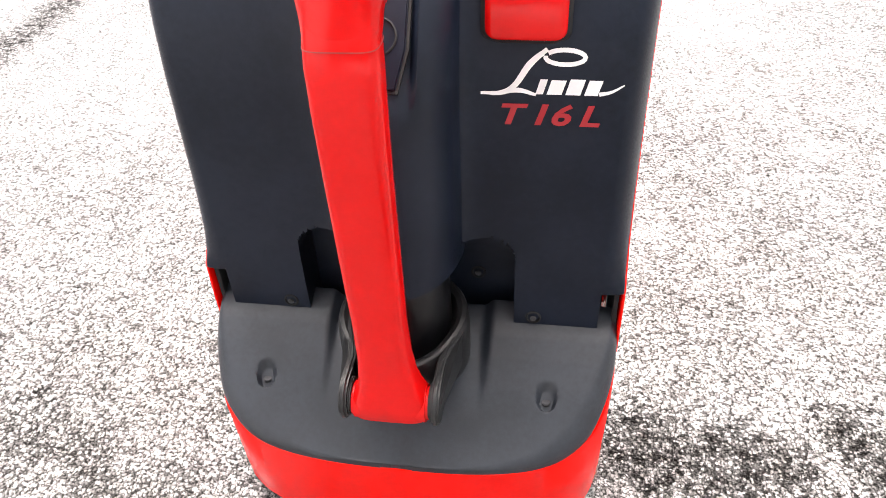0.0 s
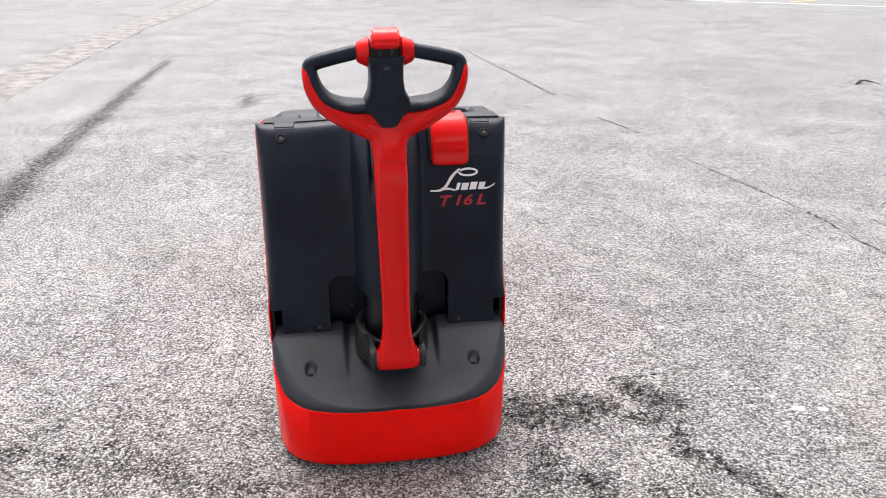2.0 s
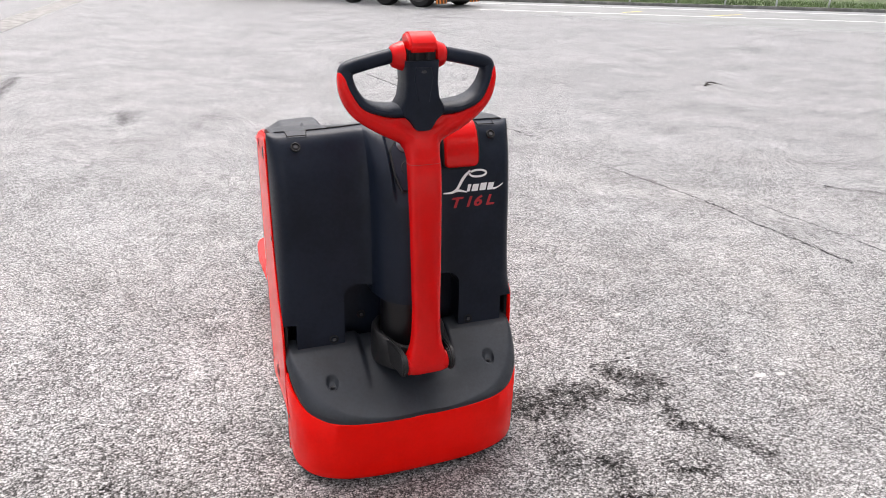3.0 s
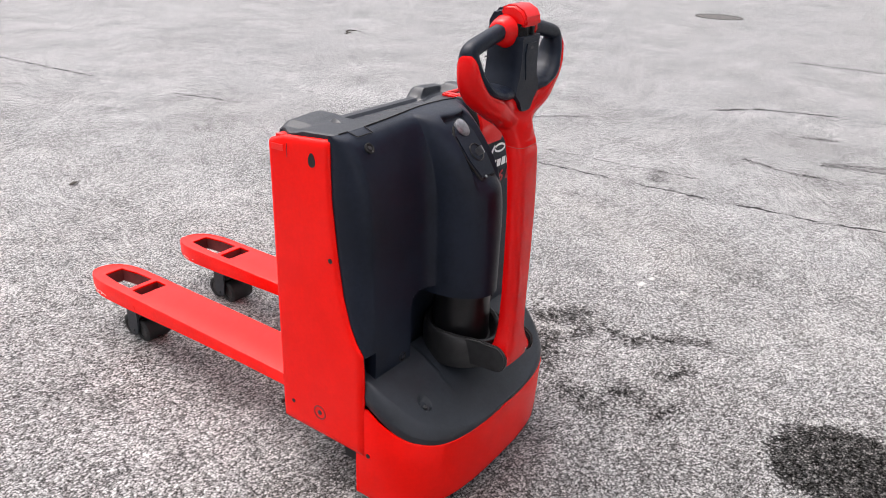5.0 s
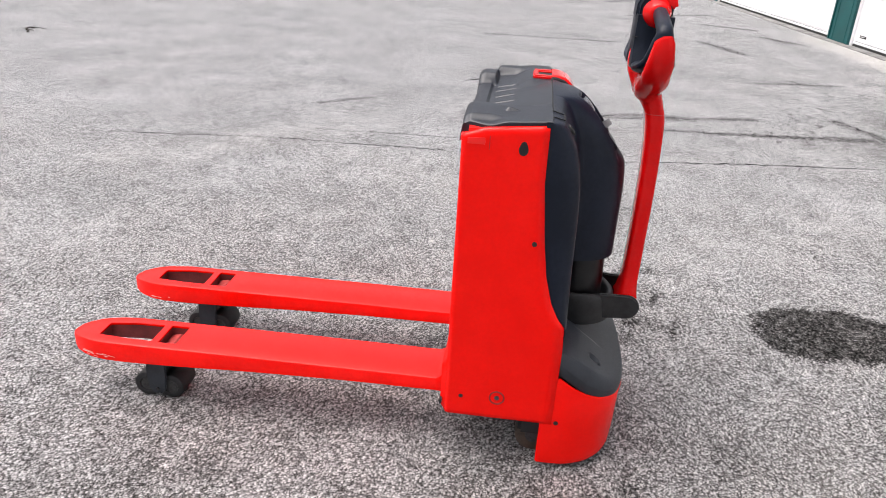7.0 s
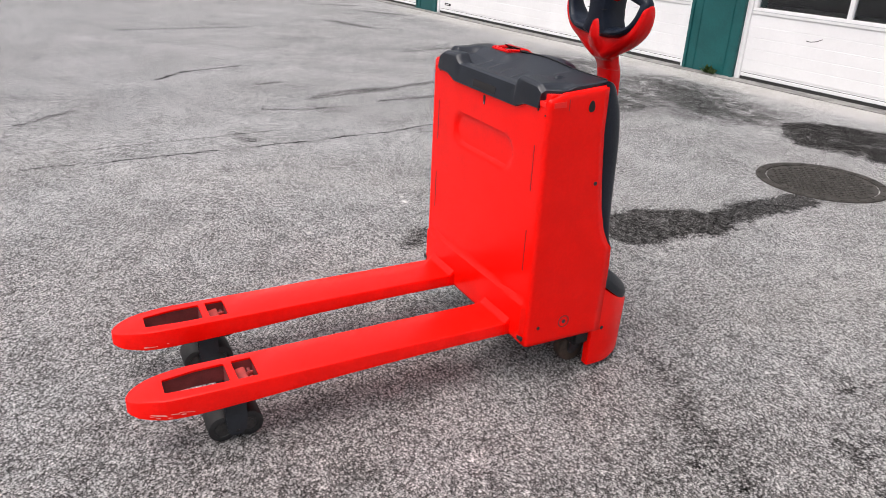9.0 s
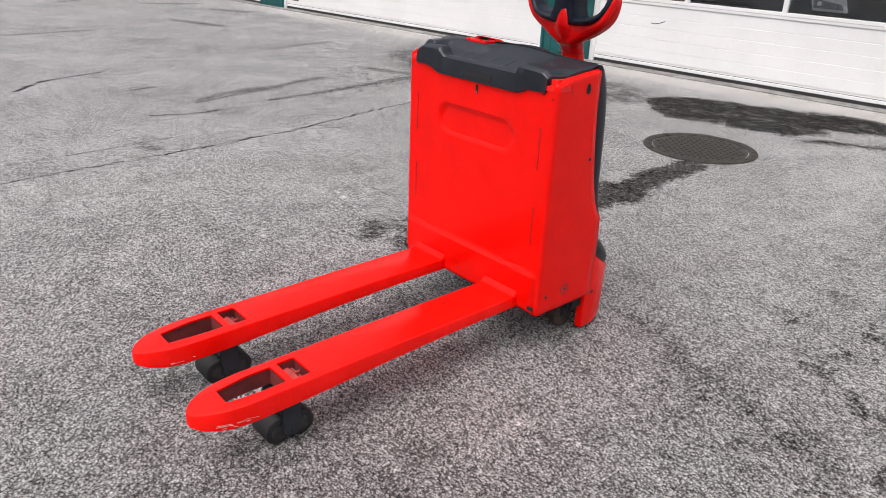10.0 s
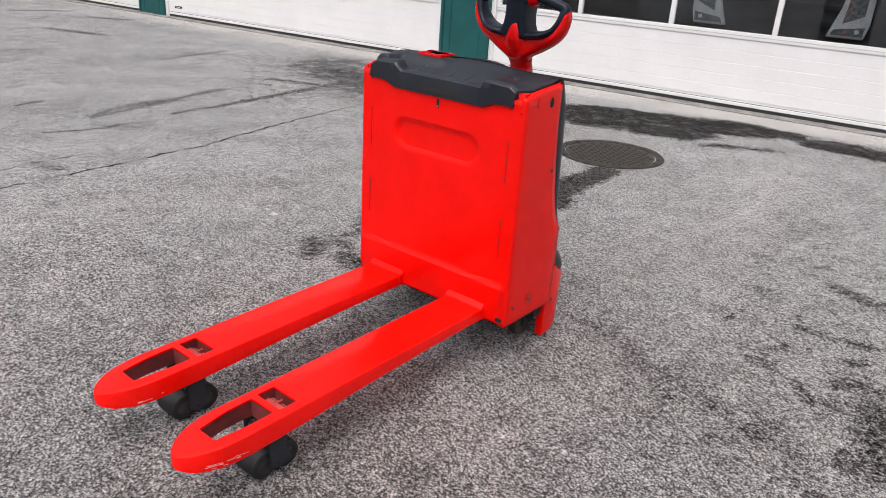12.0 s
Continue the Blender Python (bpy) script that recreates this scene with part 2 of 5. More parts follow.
    crack_rows = (
        (1.75, 8.9, 2.11, 5.14, 0.0150, 0.007), (2.22, 4.05, 2.36, 3.45, 0.0140, 0.007), (2.40, 2.7, 2.60, 1.5, 0.0070, 0.006),
        (2.60, 1.5, 2.66, 0.1, 0.0100, 0.005), (2.66, 0.1, 2.74, -0.9, 0.0120, 0.005), (2.74, -0.9, 2.93, -1.7, 0.0120, 0.005), (2.93, -1.7, 3.3, -4.0, 0.0100, 0.005),
        (2.9, 1.3, 3.0, -0.1, 0.0070, 0.006), (4.94, 0.42, 5.27, 0.12, 0.024, 0.016), (5.27, 0.12, 5.46, -0.46, 0.024, 0.016), 
        (-3.22, 1.0, -3.35, 7.3, 0.0190, 0.008), (-3.35, 7.3, -3.33, 12.0, 0.0190, 0.008), (-3.33, 12.0, -3.0, 17.0, 0.0228, 0.008), (4.5, 13.6, 5.05, 10.4, 0.0152, 0.008),
    )
    pale_rows = (
        (1.150, 0.235, 1.16, 0.236, 0.010, 0.010), (1.375, -0.375, 1.395, -0.38, 0.011, 0.008), (1.46, -0.393, 1.475, -0.395, 0.010, 0.008),
        (1.335, -0.295, 1.34, -0.295, 0.006, 0.010),
    )
    dust_rows = ((-0.33, -1.2, -0.39, -2.3, 0.07, 0.28), (-0.39, -2.3, -0.13, -3.6, 0.09, 0.30), (2.3, 0.9, 1.7, -0.4, 0.1, 0.4), (1.9, 2.2, 3.2, 1.0, 0.1, 0.35), (1.25, -0.9, 1.9, -1.9, 0.05, 0.35))
    oil = n.math("MULTIPLY", union(oil_rows, soft_p), n.math("ADD", 0.42, n.math("MULTIPLY", speck, 0.58)))
    # scattered drips
    drip_rows = ((-1.5, -0.3, -0.95, -1.9, 0.40, 0.30), (3.6, -2.2, 5.6, -3.0, 0.5, 0.5), (8.0, -3.0, 11.0, -3.2, 0.4, 0.5), (5.6, -1.0, 8.2, -1.8, 0.5, 0.6))
    drips = n.math("MULTIPLY", union(drip_rows, soft_p), n.step(n.noise(8, 5, 0.7), 0.54, 0.63))
    oil = n.math("MAXIMUM", oil, n.math("MULTIPLY", drips, 0.75))
    wet = n.math("MULTIPLY", union(wet_rows, soft_p), n.math("ADD", 0.82, n.math("MULTIPLY", speck, 0.18)))
    broken = n.step(n.noise(7, 4, 0.7), 0.36, 0.52)
    crack = n.math("MULTIPLY", union(crack_rows, line_p, 0.0), broken)
    pale = union(pale_rows, p, 0.12)
    dust = n.math("MULTIPLY", union(dust_rows, soft_p), n.step(n.noise(6, 5, 0.7), 0.35, 0.70))
    apron_rows = ((-3.0, -5.72, 9.9, -4.33, 0.26, 0.10),)
    damp_rows = ((4.8, -3.8, 3.2, -3.3, 0.58, 0.28), (3.6, -4.2, 2.4, -3.95, 0.50, 0.26))
    pool_rows = ((1.50, -4.12, 0.95, -4.35, 0.50, 0.07), (0.95, -4.50, 0.45, -4.78, 0.32, 0.06), (0.45, -4.80, 0.05, -4.92, 0.17, 0.05), (-0.25, -4.85, -0.80, -4.78, 0.24, 0.06), (-1.4, -4.4, -2.2, -4.3, 0.10, 0.08), (0.40, -3.95, 0.05, -4.20, 0.06, 0.06))
    wide_p = n.vec("ADD", soft_p, n.vec("SCALE", warp, scale=0.45))
    mottle = n.step(n.noise(6, 7, 0.8), 0.34, 0.52)
    damp = n.math("MULTIPLY", union(damp_rows, wide_p), mottle)
    damp = n.math("MAXIMUM", n.math("MULTIPLY", damp, 0.85), n.math("MULTIPLY", union(pool_rows, wide_p), n.math("MULTIPLY_ADD", mottle, 0.15, 0.85)))
    stone_top = n.math("MULTIPLY_ADD", n.math("MULTIPLY", big, big_lot), 0.34, 0.10)

    def soaked(amount, colour, keep):
        """The base with a stain in it; keep is how much the chips stay paler than the binder."""
        shade = n.mix(1.0, n.mix(n.math("MULTIPLY_ADD", stone_top, keep, 1.0 - keep), (0, 0, 0), (1, 1, 1)), colour, "MULTIPLY")
        return n.mix(amount, base, shade, "MULTIPLY")

    base = n.mix(n.math("MULTIPLY", damp, 0.96), base, (0.075, 0.071, 0.066), "MULTIPLY")
    apron = n.math("MULTIPLY", union(apron_rows, soft_p), n.step(n.noise(2.5, 6, 0.75), 0.25, 0.50))
    base = n.mix(n.math("MULTIPLY", apron, 0.75), base, (0.27, 0.25, 0.225))
    base = n.mix(n.math("MULTIPLY", dust, 0.62), base, (0.27, 0.255, 0.24))
    base = soaked(n.math("MULTIPLY", oil, 0.92), (0.80, 0.78, 0.75), 1.0)
    base = soaked(wet, (0.66, 0.64, 0.62), 1.0)
    base = n.mix(n.math("MULTIPLY", crack, 0.86), base, (0.006, 0.006, 0.006))
    base = n.mix(n.math("MULTIPLY", pale, 0.85), base, (0.62, 0.60, 0.57))
    dull = n.math("MAXIMUM", n.math("MAXIMUM", n.math("MAXIMUM", wet, oil), crack), damp)
    shine = n.math("SUBTRACT", 1.0, n.math("MULTIPLY", dull, 0.97))
    # polished chips shine, the binder between them does not
    shine = n.math("MULTIPLY", shine, n.math("MULTIPLY_ADD", n.math("MAXIMUM", big, n.math("MULTIPLY", small, 0.7)), 1.36, 0.05))
    # and no two chips shine alike
    shine = n.math("MULTIPLY", shine, n.math("MULTIPLY_ADD", n.math("POWER", big_lot, 1.7), 2.05, 0.24))
    # so do the worn patches more than the dusty and stained ones
    shine = n.math("MULTIPLY", shine, n.math("POWER", level, 1.15))
    height = n.math("MULTIPLY_ADD", n.math("MAXIMUM", big, n.math("MULTIPLY", small, 0.5)), 1.0, n.math("MULTIPLY", fine, 0.3))
    n.bump(height, 0.35, 0.003)
    n.link(n.math("MULTIPLY", shine, 0.36), n.bsdf.inputs["Coat Weight"])
    # sheen on the chips stands in for sky glare on ground at low angles
    n.link(n.math("MULTIPLY", shine, 0.95, clamp=True), n.bsdf.inputs["Sheen Weight"])
    n.bsdf.inputs["Sheen Roughness"].default_value = 0.60
    n.bsdf.inputs["Coat Roughness"].default_value = 0.45
    return n.done(base, 0.45, spec=n.math("MULTIPLY", shine, 0.6))


# ---- mesh helpers ----
def lerp(a, b, f):
    return a + (b - a) * f


def ramp(v, lo, hi):
    """A smooth step from 0 at lo to 1 at hi."""
    t = min(1.0, max(0.0, (v - lo) / (hi - lo)))
    return t * t * (3 - 2 * t)


def table(x, rows):
    """Straight-line interpolation in rows of (x, value), sorted by x."""
    return float(np.interp(x, [r[0] for r in rows], [r[1] for r in rows]))


def finish(bm, name, material, angle=35.0):
    me = bpy.data.meshes.new(name)
    bmesh.ops.recalc_face_normals(bm, faces=bm.faces)
    bm.to_mesh(me)
    bm.free()
    me.materials.append(material)
    me.polygons.foreach_set("use_smooth", [True] * len(me.polygons))
    me.set_sharp_from_angle(angle=radians(angle))
    return me


def part(name, bm, material, parent=None, label="", angle=35.0):
    ob = new(name, finish(bm, name, material, angle))
    ob.parent = parent
    return tagged(ob, label)


def thing(name, label, category, group="", at=None):
    ob = new(name)
    if at is not None:
        ob.matrix_basis = at
    return tagged(ob, label, category, group)


def soften(bm, offset, segments=2, limit=40.0):
    edges = [e for e in bm.edges if len(e.link_faces) == 2 and e.calc_face_angle(0) > radians(limit)]
    bmesh.ops.bevel(bm, geom=edges, offset=offset, segments=segments, affect="EDGES", clamp_overlap=True)
    return bm


def box(x0, y0, z0, x1, y1, z1, bevel=0.0, segments=2):
    bm = bmesh.new()
    bmesh.ops.create_cube(bm, size=1)
    for v in bm.verts:
        v.co = (lerp(x0, x1, v.co.x + 0.5), lerp(y0, y1, v.co.y + 0.5), lerp(z0, z1, v.co.z + 0.5))
    return soften(bm, bevel, segments) if bevel else bm


def prism(outline, axis, lo, hi, bevel=0.0, segments=2):
    """An outline of 2D points drawn out along an axis (0: points are y, z; 1: x, z; 2: x, y)."""
    bm = bmesh.new()
    rings = []
    for h in (lo, hi):
        ring = []
        for a, b in outline:
            co = [a, b]
            co.insert(axis, h)
            ring.append(bm.verts.new(co))
        rings.append(ring)
    n = len(outline)
    bm.faces.new(rings[0]), bm.faces.new(rings[1])
    for i in range(n):
        bm.faces.new((rings[0][i], rings[0][(i + 1) % n], rings[1][(i + 1) % n], rings[1][i]))
    bmesh.ops.recalc_face_normals(bm, faces=bm.faces)
    return soften(bm, bevel, segments) if bevel else bm


def loft(rings, close=True, caps=True):
    """Rings of equal length joined into a skin."""
    bm = bmesh.new()
    made = [[bm.verts.new(p) for p in ring] for ring in rings]
    n = len(rings[0])
    for a, b in zip(made, made[1:]):
        for i in range(n if close else n - 1):
            bm.faces.new((a[i], a[(i + 1) % n], b[(i + 1) % n], b[i]))
    if caps and close:
        bm.faces.new(made[0]), bm.faces.new(made[-1])
    return bm


def sweep(points, radii, seg=14, up=(0, 1, 0), power=2.0, caps=True):
    """A tube along points; radii are (across up, along up) pairs."""
    pts, rings, up = [Vector(p) for p in points], [], Vector(up)
    for i, p in enumerate(pts):
        t = (pts[min(i + 1, len(pts) - 1)] - pts[max(i - 1, 0)]).normalized()
        v = (up - t * t.dot(up)).normalized()
        u = t.cross(v)
        ru, rv = radii[i] if isinstance(radii, list) else radii
        ring = []
        for k in range(seg):
            a = 2 * math.pi * k / seg
            c, s = math.cos(a), math.sin(a)
            ring.append(p + u * ru * math.copysign(abs(c) ** (2 / power), c) + v * rv * math.copysign(abs(s) ** (2 / power), s))
        rings.append(ring)
    return loft(rings, True, caps)


def curve(points, steps=6):
    """Points along a smooth line through the given ones."""
    pts, out = [Vector(p) for p in points], []
    pad = [pts[0] * 2 - pts[1], *pts, pts[-1] * 2 - pts[-2]]
    for i in range(1, len(pad) - 2):
        a, b, c, d = pad[i - 1 : i + 3]
        for k in range(steps):
            t = k / steps
            out.append(0.5 * (2 * b + (c - a) * t + (2 * a - 5 * b + 4 * c - d) * t**2 + (3 * b - a - 3 * c + d) * t**3))
    return out + [pts[-1]]


def disc(centre, axis, radius, depth, bevel=0.0, seg=24):
    """A cylinder round an axis (0, 1 or 2), centred."""
    outline = [(radius * math.cos(2 * math.pi * k / seg), radius * math.sin(2 * math.pi * k / seg)) for k in range(seg)]
    bm = prism(outline, axis, -depth / 2, depth / 2, bevel)
    bmesh.ops.translate(bm, verts=bm.verts, vec=centre)
    return bm


def lathe(profile, axis, centre, seg=28):
    """Rows of (along, radius) turned round an axis."""
    rings = []
    for along, r in profile:
        ring = []
        for k in range(seg):
            co = [r * math.cos(2 * math.pi * k / seg), r * math.sin(2 * math.pi * k / seg)]
            co.insert(axis, along)
            ring.append(Vector(co) + Vector(centre))
        rings.append(ring)
    return loft(rings)


def turned(profile, axis, centre, seg=32):
    """A closed profile turned round an axis, with no caps."""
    rings = []
    for along, r in (*profile, profile[0]):
        ring = []
        for k in range(seg):
            co = [r * math.cos(2 * math.pi * k / seg), r * math.sin(2 * math.pi * k / seg)]
            co.insert(axis, along)
            ring.append(Vector(co) + Vector(centre))
        rings.append(ring)
    bm = loft(rings, True, False)
    bmesh.ops.remove_doubles(bm, verts=bm.verts, dist=1e-6)
    return bm


def sheet(rows):
    """A grid of points as one skin."""
    bm = bmesh.new()
    made = [[bm.verts.new(p) for p in row] for row in rows]
    for a, b in zip(made, made[1:]):
        for i in range(len(a) - 1):
            bm.faces.new((a[i], a[i + 1], b[i + 1], b[i]))
    return bm


def join(*meshes):
    """Several meshes in one."""
    out = bmesh.new()
    for bm in meshes:
        me = bpy.data.meshes.new("piece")
        bm.to_mesh(me)
        bm.free()
        out.from_mesh(me)
        bpy.data.meshes.remove(me)
    return out


def thick(ob, depth, offset=1.0):
    m = ob.modifiers.new("thickness", "SOLIDIFY")
    m.thickness, m.offset = depth, offset
    return ob


# ---- ground ----
ASPHALT = asphalt()
ground_bm = bmesh.new()
bmesh.ops.create_grid(ground_bm, x_segments=8, y_segments=8, size=400)
tagged(part("ground", ground_bm, ASPHALT), "worn grey asphalt yard with oil stains and cracks", "ground", kind="structure")


# ---- pallet truck ----
truck = thing("pallet_truck", "red and black electric pedestrian pallet truck standing on asphalt", "pallet truck", at=Matrix.Translation((0, 0.004, 0)) @ Matrix.Diagonal((1, 1, 1.011, 1)))

SIDE = ((0.16, -0.300), (0.386, -0.303), (0.457, -0.299), (0.48, -0.280), (0.524, -0.258), (0.60, -0.237), (0.70, -0.222), (0.84, -0.207), (0.97, -0.206))


def side_front(z):
    return table(z, SIDE)


def cover_shell():
    """Red sheet steel wrapped round both sides and the fork side, with a pressed panel and a fold."""
    cols = []
    n_side, n_arc = 10, 6
    for k in range(n_side):
        cols.append(("side", -1, k / n_side))
    for k in range(n_arc + 1):
        cols.append(("arc", -1, k / n_arc))
    for k in range(1, 66):
        cols.append(("rear", 0, k / 66))
    for k in range(n_arc + 1):
        cols.append(("arc", 1, 1 - k / n_arc))
    for k in range(n_side):
        cols.append(("side", 1, 1 - (k + 1) / n_side))
    zs = [0.155 + (0.945 - 0.155) * k / 78 for k in range(79)]
    R = 0.014
    rows = []

    def place(kind, sign, f, z, inset):
        bottom = 0.155
        if kind == "side":
            y0 = side_front(z)
            return Vector((sign * (0.36 - inset), lerp(y0, -R, f), z))
        if kind == "arc":
            a = f * math.pi / 2
            r = R - inset
            return Vector((sign * (0.36 - R + r * math.cos(a)), -R + r * math.sin(a), z))
        x = lerp(-(0.36 - R), 0.36 - R, f)
        y = -inset
        # pressed oval panel
        dx, dz = max(0.0, abs(x) - 0.135), abs(z - 0.742)
        d = 0.052 - math.hypot(dx, dz)
        t = min(1.0, max(0.0, (d + 0.007) / 0.018))
        y -= 0.012 * t * t * (3 - 2 * t)
        # folded foot
        t = min(1.0, max(0.0, (0.312 - z) / 0.014))
        y += 0.013 * t * t * (3 - 2 * t)
        return Vector((x, y, z))

    for z in zs:
        row = []
        for kind, sign, f in cols:
            zz = z
            if kind == "arc":
                zz = lerp(0.155, 0.937, (z - 0.155) / 0.79)
            elif kind == "side":
                zz = lerp(0.155, table(f, ((0.0, 0.966), (0.8, 0.951), (1.0, 0.937))), (z - 0.155) / 0.79)
            elif kind == "rear":
                x = lerp(-0.346, 0.346, f)
                top = table(abs(x), ((0.0, 0.893), (0.19, 0.893), (0.268, 0.932), (0.31, 0.936), (0.336, 0.937)))
                zz = lerp(0.168, top, (z - 0.155) / 0.79)
            row.append(place(kind, sign, f, zz, 0.0))
        rows.append(row)
    # rounded top edge of the two sides
    for inset, rise in ((0.002, 0.005), (0.006, 0.009), (0.012, 0.011)):
        row = []
        for (kind, sign, f), below in zip(cols, rows[78]):
            if kind == "rear":
                row.append(below + Vector((0, -inset * 0.6, 0.0005)))
            else:
                p = place(kind, sign, f, below.z, inset)
                p.z = below.z + rise
                row.append(p)
        rows.append(row)
    return sheet(rows)


cover = part("chassis_cover", cover_shell(), RED, truck, "glossy red sheet steel cover with pressed oval", 30)
thick(cover, 0.004, -1.0)


def drop_hole(y, z, x):
    """A teardrop opening, seen as a dark hollow."""
    pts = []
    for k in range(20):
        a = 2 * math.pi * k / 20
        r = 0.0135 * (1.0 + 0.55 * max(0.0, math.sin(a)) ** 5)
        pts.append((y + 0.85 * r * math.cos(a), z + r * math.sin(a)))
    return prism(pts, 0, x - 0.0015, x + 0.0015)


for sign in (-1, 1):
    corner = box(0.286, -0.075, 0.905, 0.3618, 0.0024, 0.955, 0.018, 6)
    for v in corner.verts:
        v.co.z += 0.04 * -v.co.y * ramp(v.co.z, 0.915, 0.94)
        v.co.x *= sign
    part("corner_piece", corner, RED_CORNER, cover, "rounded red corner piece")
    part("lifting_hole", drop_hole(-0.149, 0.917, sign * 0.3595), DARK, cover, "dark teardrop hole")
    for y, z, r in ((-0.199, 0.683, 0.0065), (-0.045, 0.216, 0.006)):
        part("hole", disc((sign * 0.3595, y, z), 0, r, 0.003, seg=14), DARK, cover, "small dark hole")
    ring_line = [(sign * 0.3602, -0.144 + 0.0195 * math.cos(a), 0.221 + 0.0195 * math.sin(a)) for a in np.linspace(0, 2 * math.pi, 33)]
    part("bolt_ring", sweep(ring_line, (0.0022, 0.0014), 6, (1, 0, 0)), RED_EDGE, cover, "dark outlined round cap")
    part("bolt", disc((sign * 0.3603, -0.144, 0.221), 0, 0.007, 0.003, 0.0008, 12), DULL_STEEL, cover)
    part("corner_slot", box(sign * 0.342 - 0.012, 0.008, 0.178, sign * 0.342 + 0.012, 0.0145, 0.190), DARK, cover)
    part("rivet", disc((sign * 0.307, 0.0, 0.909), 1, 0.003, 0.003, seg=10), DARK, cover)
    part("rivet", disc((sign * 0.344, 0.0, 0.900), 1, 0.003, 0.003, seg=10), DARK, cover)
    part("rivet", disc((sign * 0.290, 0.0, 0.921), 1, 0.003, 0.003, seg=10), DARK, cover)
    for z0, z1 in ((0.665, 0.805), (0.405, 0.54), (0.906, 0.920)):
        part("seam_slot", box(sign * 0.306 - 0.0012, -0.001, z0, sign * 0.306 + 0.0012, 0.0012, z1), DARK if sign > 0 else RED_EDGE, cover)
    part("corner_seam", box(sign * 0.3600 - 0.0012, -0.0690, 0.912, sign * 0.3600 + 0.0006, -0.0678, 0.945), RED_EDGE, cover)
key_slot = [(0.0060 * math.cos(a), 0.010 + 0.0060 * math.sin(a)) for a in np.linspace(-0.3, math.pi + 0.3, 9)] + [(-0.0042, -0.014), (0.0042, -0.014)]
part("key_slot", prism([(x - 0.005, z + 0.872) for x, z in key_slot], 1, -0.002, 0.0015), DARK, cover, "dark keyhole slot")
part("latch_end", box(-0.0075, -0.001, 0.8595, -0.0025, 0.0022, 0.8665), STEEL, cover, "bright latch end in the keyhole")


def inner_block():
    return box(-0.335, -0.20, 0.17, 0.335, -0.015, 0.925, 0.004)


part("battery_case", inner_block(), DARK, truck)
for sign in (-1, 1):
    part("notch_liner", box(sign * 0.348 - 0.004, -0.292, 0.17, sign * 0.348 + 0.004, -0.19, 0.47, 0.001), DARK, truck)

# black front cover with the steering column bulge
FLANK = ((-0.305, 0.345), (-0.307, 0.45), (-0.302, 0.62), (-0.298, 0.78), (-0.286, 0.88), (-0.262, 0.945), (-0.240, 0.976), (-0.210, 0.987))
CENTRE = ((-0.440, 0.345), (-0.440, 0.45), (-0.442, 0.62), (-0.440, 0.775), (-0.416, 0.862), (-0.352, 0.945), (-0.290, 0.990), (-0.210, 1.000))


def front_profile(s, rows):
    f = s * (len(rows) - 1)
    i = min(int(f), len(rows) - 2)
    t = f - i

    def at(j):
        return Vector(rows[max(0, min(len(rows) - 1, j))])

    a, b, c, d = at(i - 1), at(i), at(i + 1), at(i + 2)
    return 0.5 * (2 * b + (c - a) * t + (2 * a - 5 * b + 4 * c - d) * t**2 + (3 * b - a - 3 * c + d) * t**3)


def bulge(x):
    raw = math.sqrt(max(0.0, 1 - (x / 0.097) ** 2))
    tail = 0.22 * math.exp(-max(0.0, abs(x) - 0.088) / 0.020)
    return (raw**4 + tail**4) ** 0.25


def front_cover():
    xs = sorted({round(v, 4) for v in np.linspace(-0.3, 0.3, 151)} | {-0.1805, -0.1795, -0.0985, -0.0975, 0.0975, 0.0985, 0.1795, 0.1805})
    edge = (0.308, 0.316, 0.3205, 0.3215, 0.326, 0.332, 0.337, 0.342, 0.346, 0.3495, 0.3525, 0.3545, 0.3560, 0.3568, 0.3572)
    xs = [-v for v in reversed(edge)] + xs + list(edge)
    ss = list(np.linspace(0, 3 / 7, 90)) + list(np.linspace(3 / 7, 1, 60))[1:]
    rows = []
    for s in ss:
        low, high = front_profile(s, FLANK), front_profile(s, CENTRE)
        row = []
        for x in xs:
            w = bulge(x)
            wide = math.exp(-((x / 0.16) ** 2))
            z = lerp(low.y, high.y, max(wide, w * 0.9))
            y = lerp(low.x, high.x, w)
            # recessed instrument panel
            valley = min(1.0, max(0.0, (0.054 - abs(x)) / 0.008)) * ramp(z, 0.805, 0.885) * ramp(0.992 - z, 0.0, 0.02)
            y += 0.028 * valley
            ax = abs(x)
            if ax > 0.316:
                t = min(1.0, (ax - 0.316) / 0.0412)
                y = lerp(y, max(y, side_front(z) - 0.003), 1 - math.sqrt(max(0.0, 1 - t**2.3)))
            arch = 0.505 + math.sqrt(max(0.0, 0.05**2 - max(0.0, ax - 0.13) ** 2))
            if ax < 0.18 and z < (0.531 if ax < 0.098 else arch):
                y = -0.238
            if ax > 0.3208 and z < 0.452:
                y = -0.19
            row.append((x, y, z))
        rows.append(row)
    # clean lower rims: the arches beside the column, the foot of the bulge and the side notches
    for i, x in enumerate(xs):
        ax = abs(x)
        if ax < 0.098:
            rim, deep = 0.531, -0.238
        elif ax < 0.18:
            rim, deep = 0.505 + math.sqrt(max(0.0, 0.05**2 - max(0.0, ax - 0.13) ** 2)), -0.238
        elif ax > 0.3208:
            rim, deep = 0.452, -0.19
        else:
            continue
        k = next(j for j, row in enumerate(rows) if row[i][2] >= rim)
        rows[k][i] = (x, rows[k][i][1], rim)
        rows[k - 1][i] = (x, deep, rim - 0.0006)
    # the edge turns in behind the rim of the red sheet
    for row in rows:
        (xa, ya, za), (xb, yb, zb) = row[0], row[-1]
        row.insert(0, (-0.3548, ya + 0.012, za))
        row.append((0.3548, yb + 0.012, zb))
    return sheet(rows)


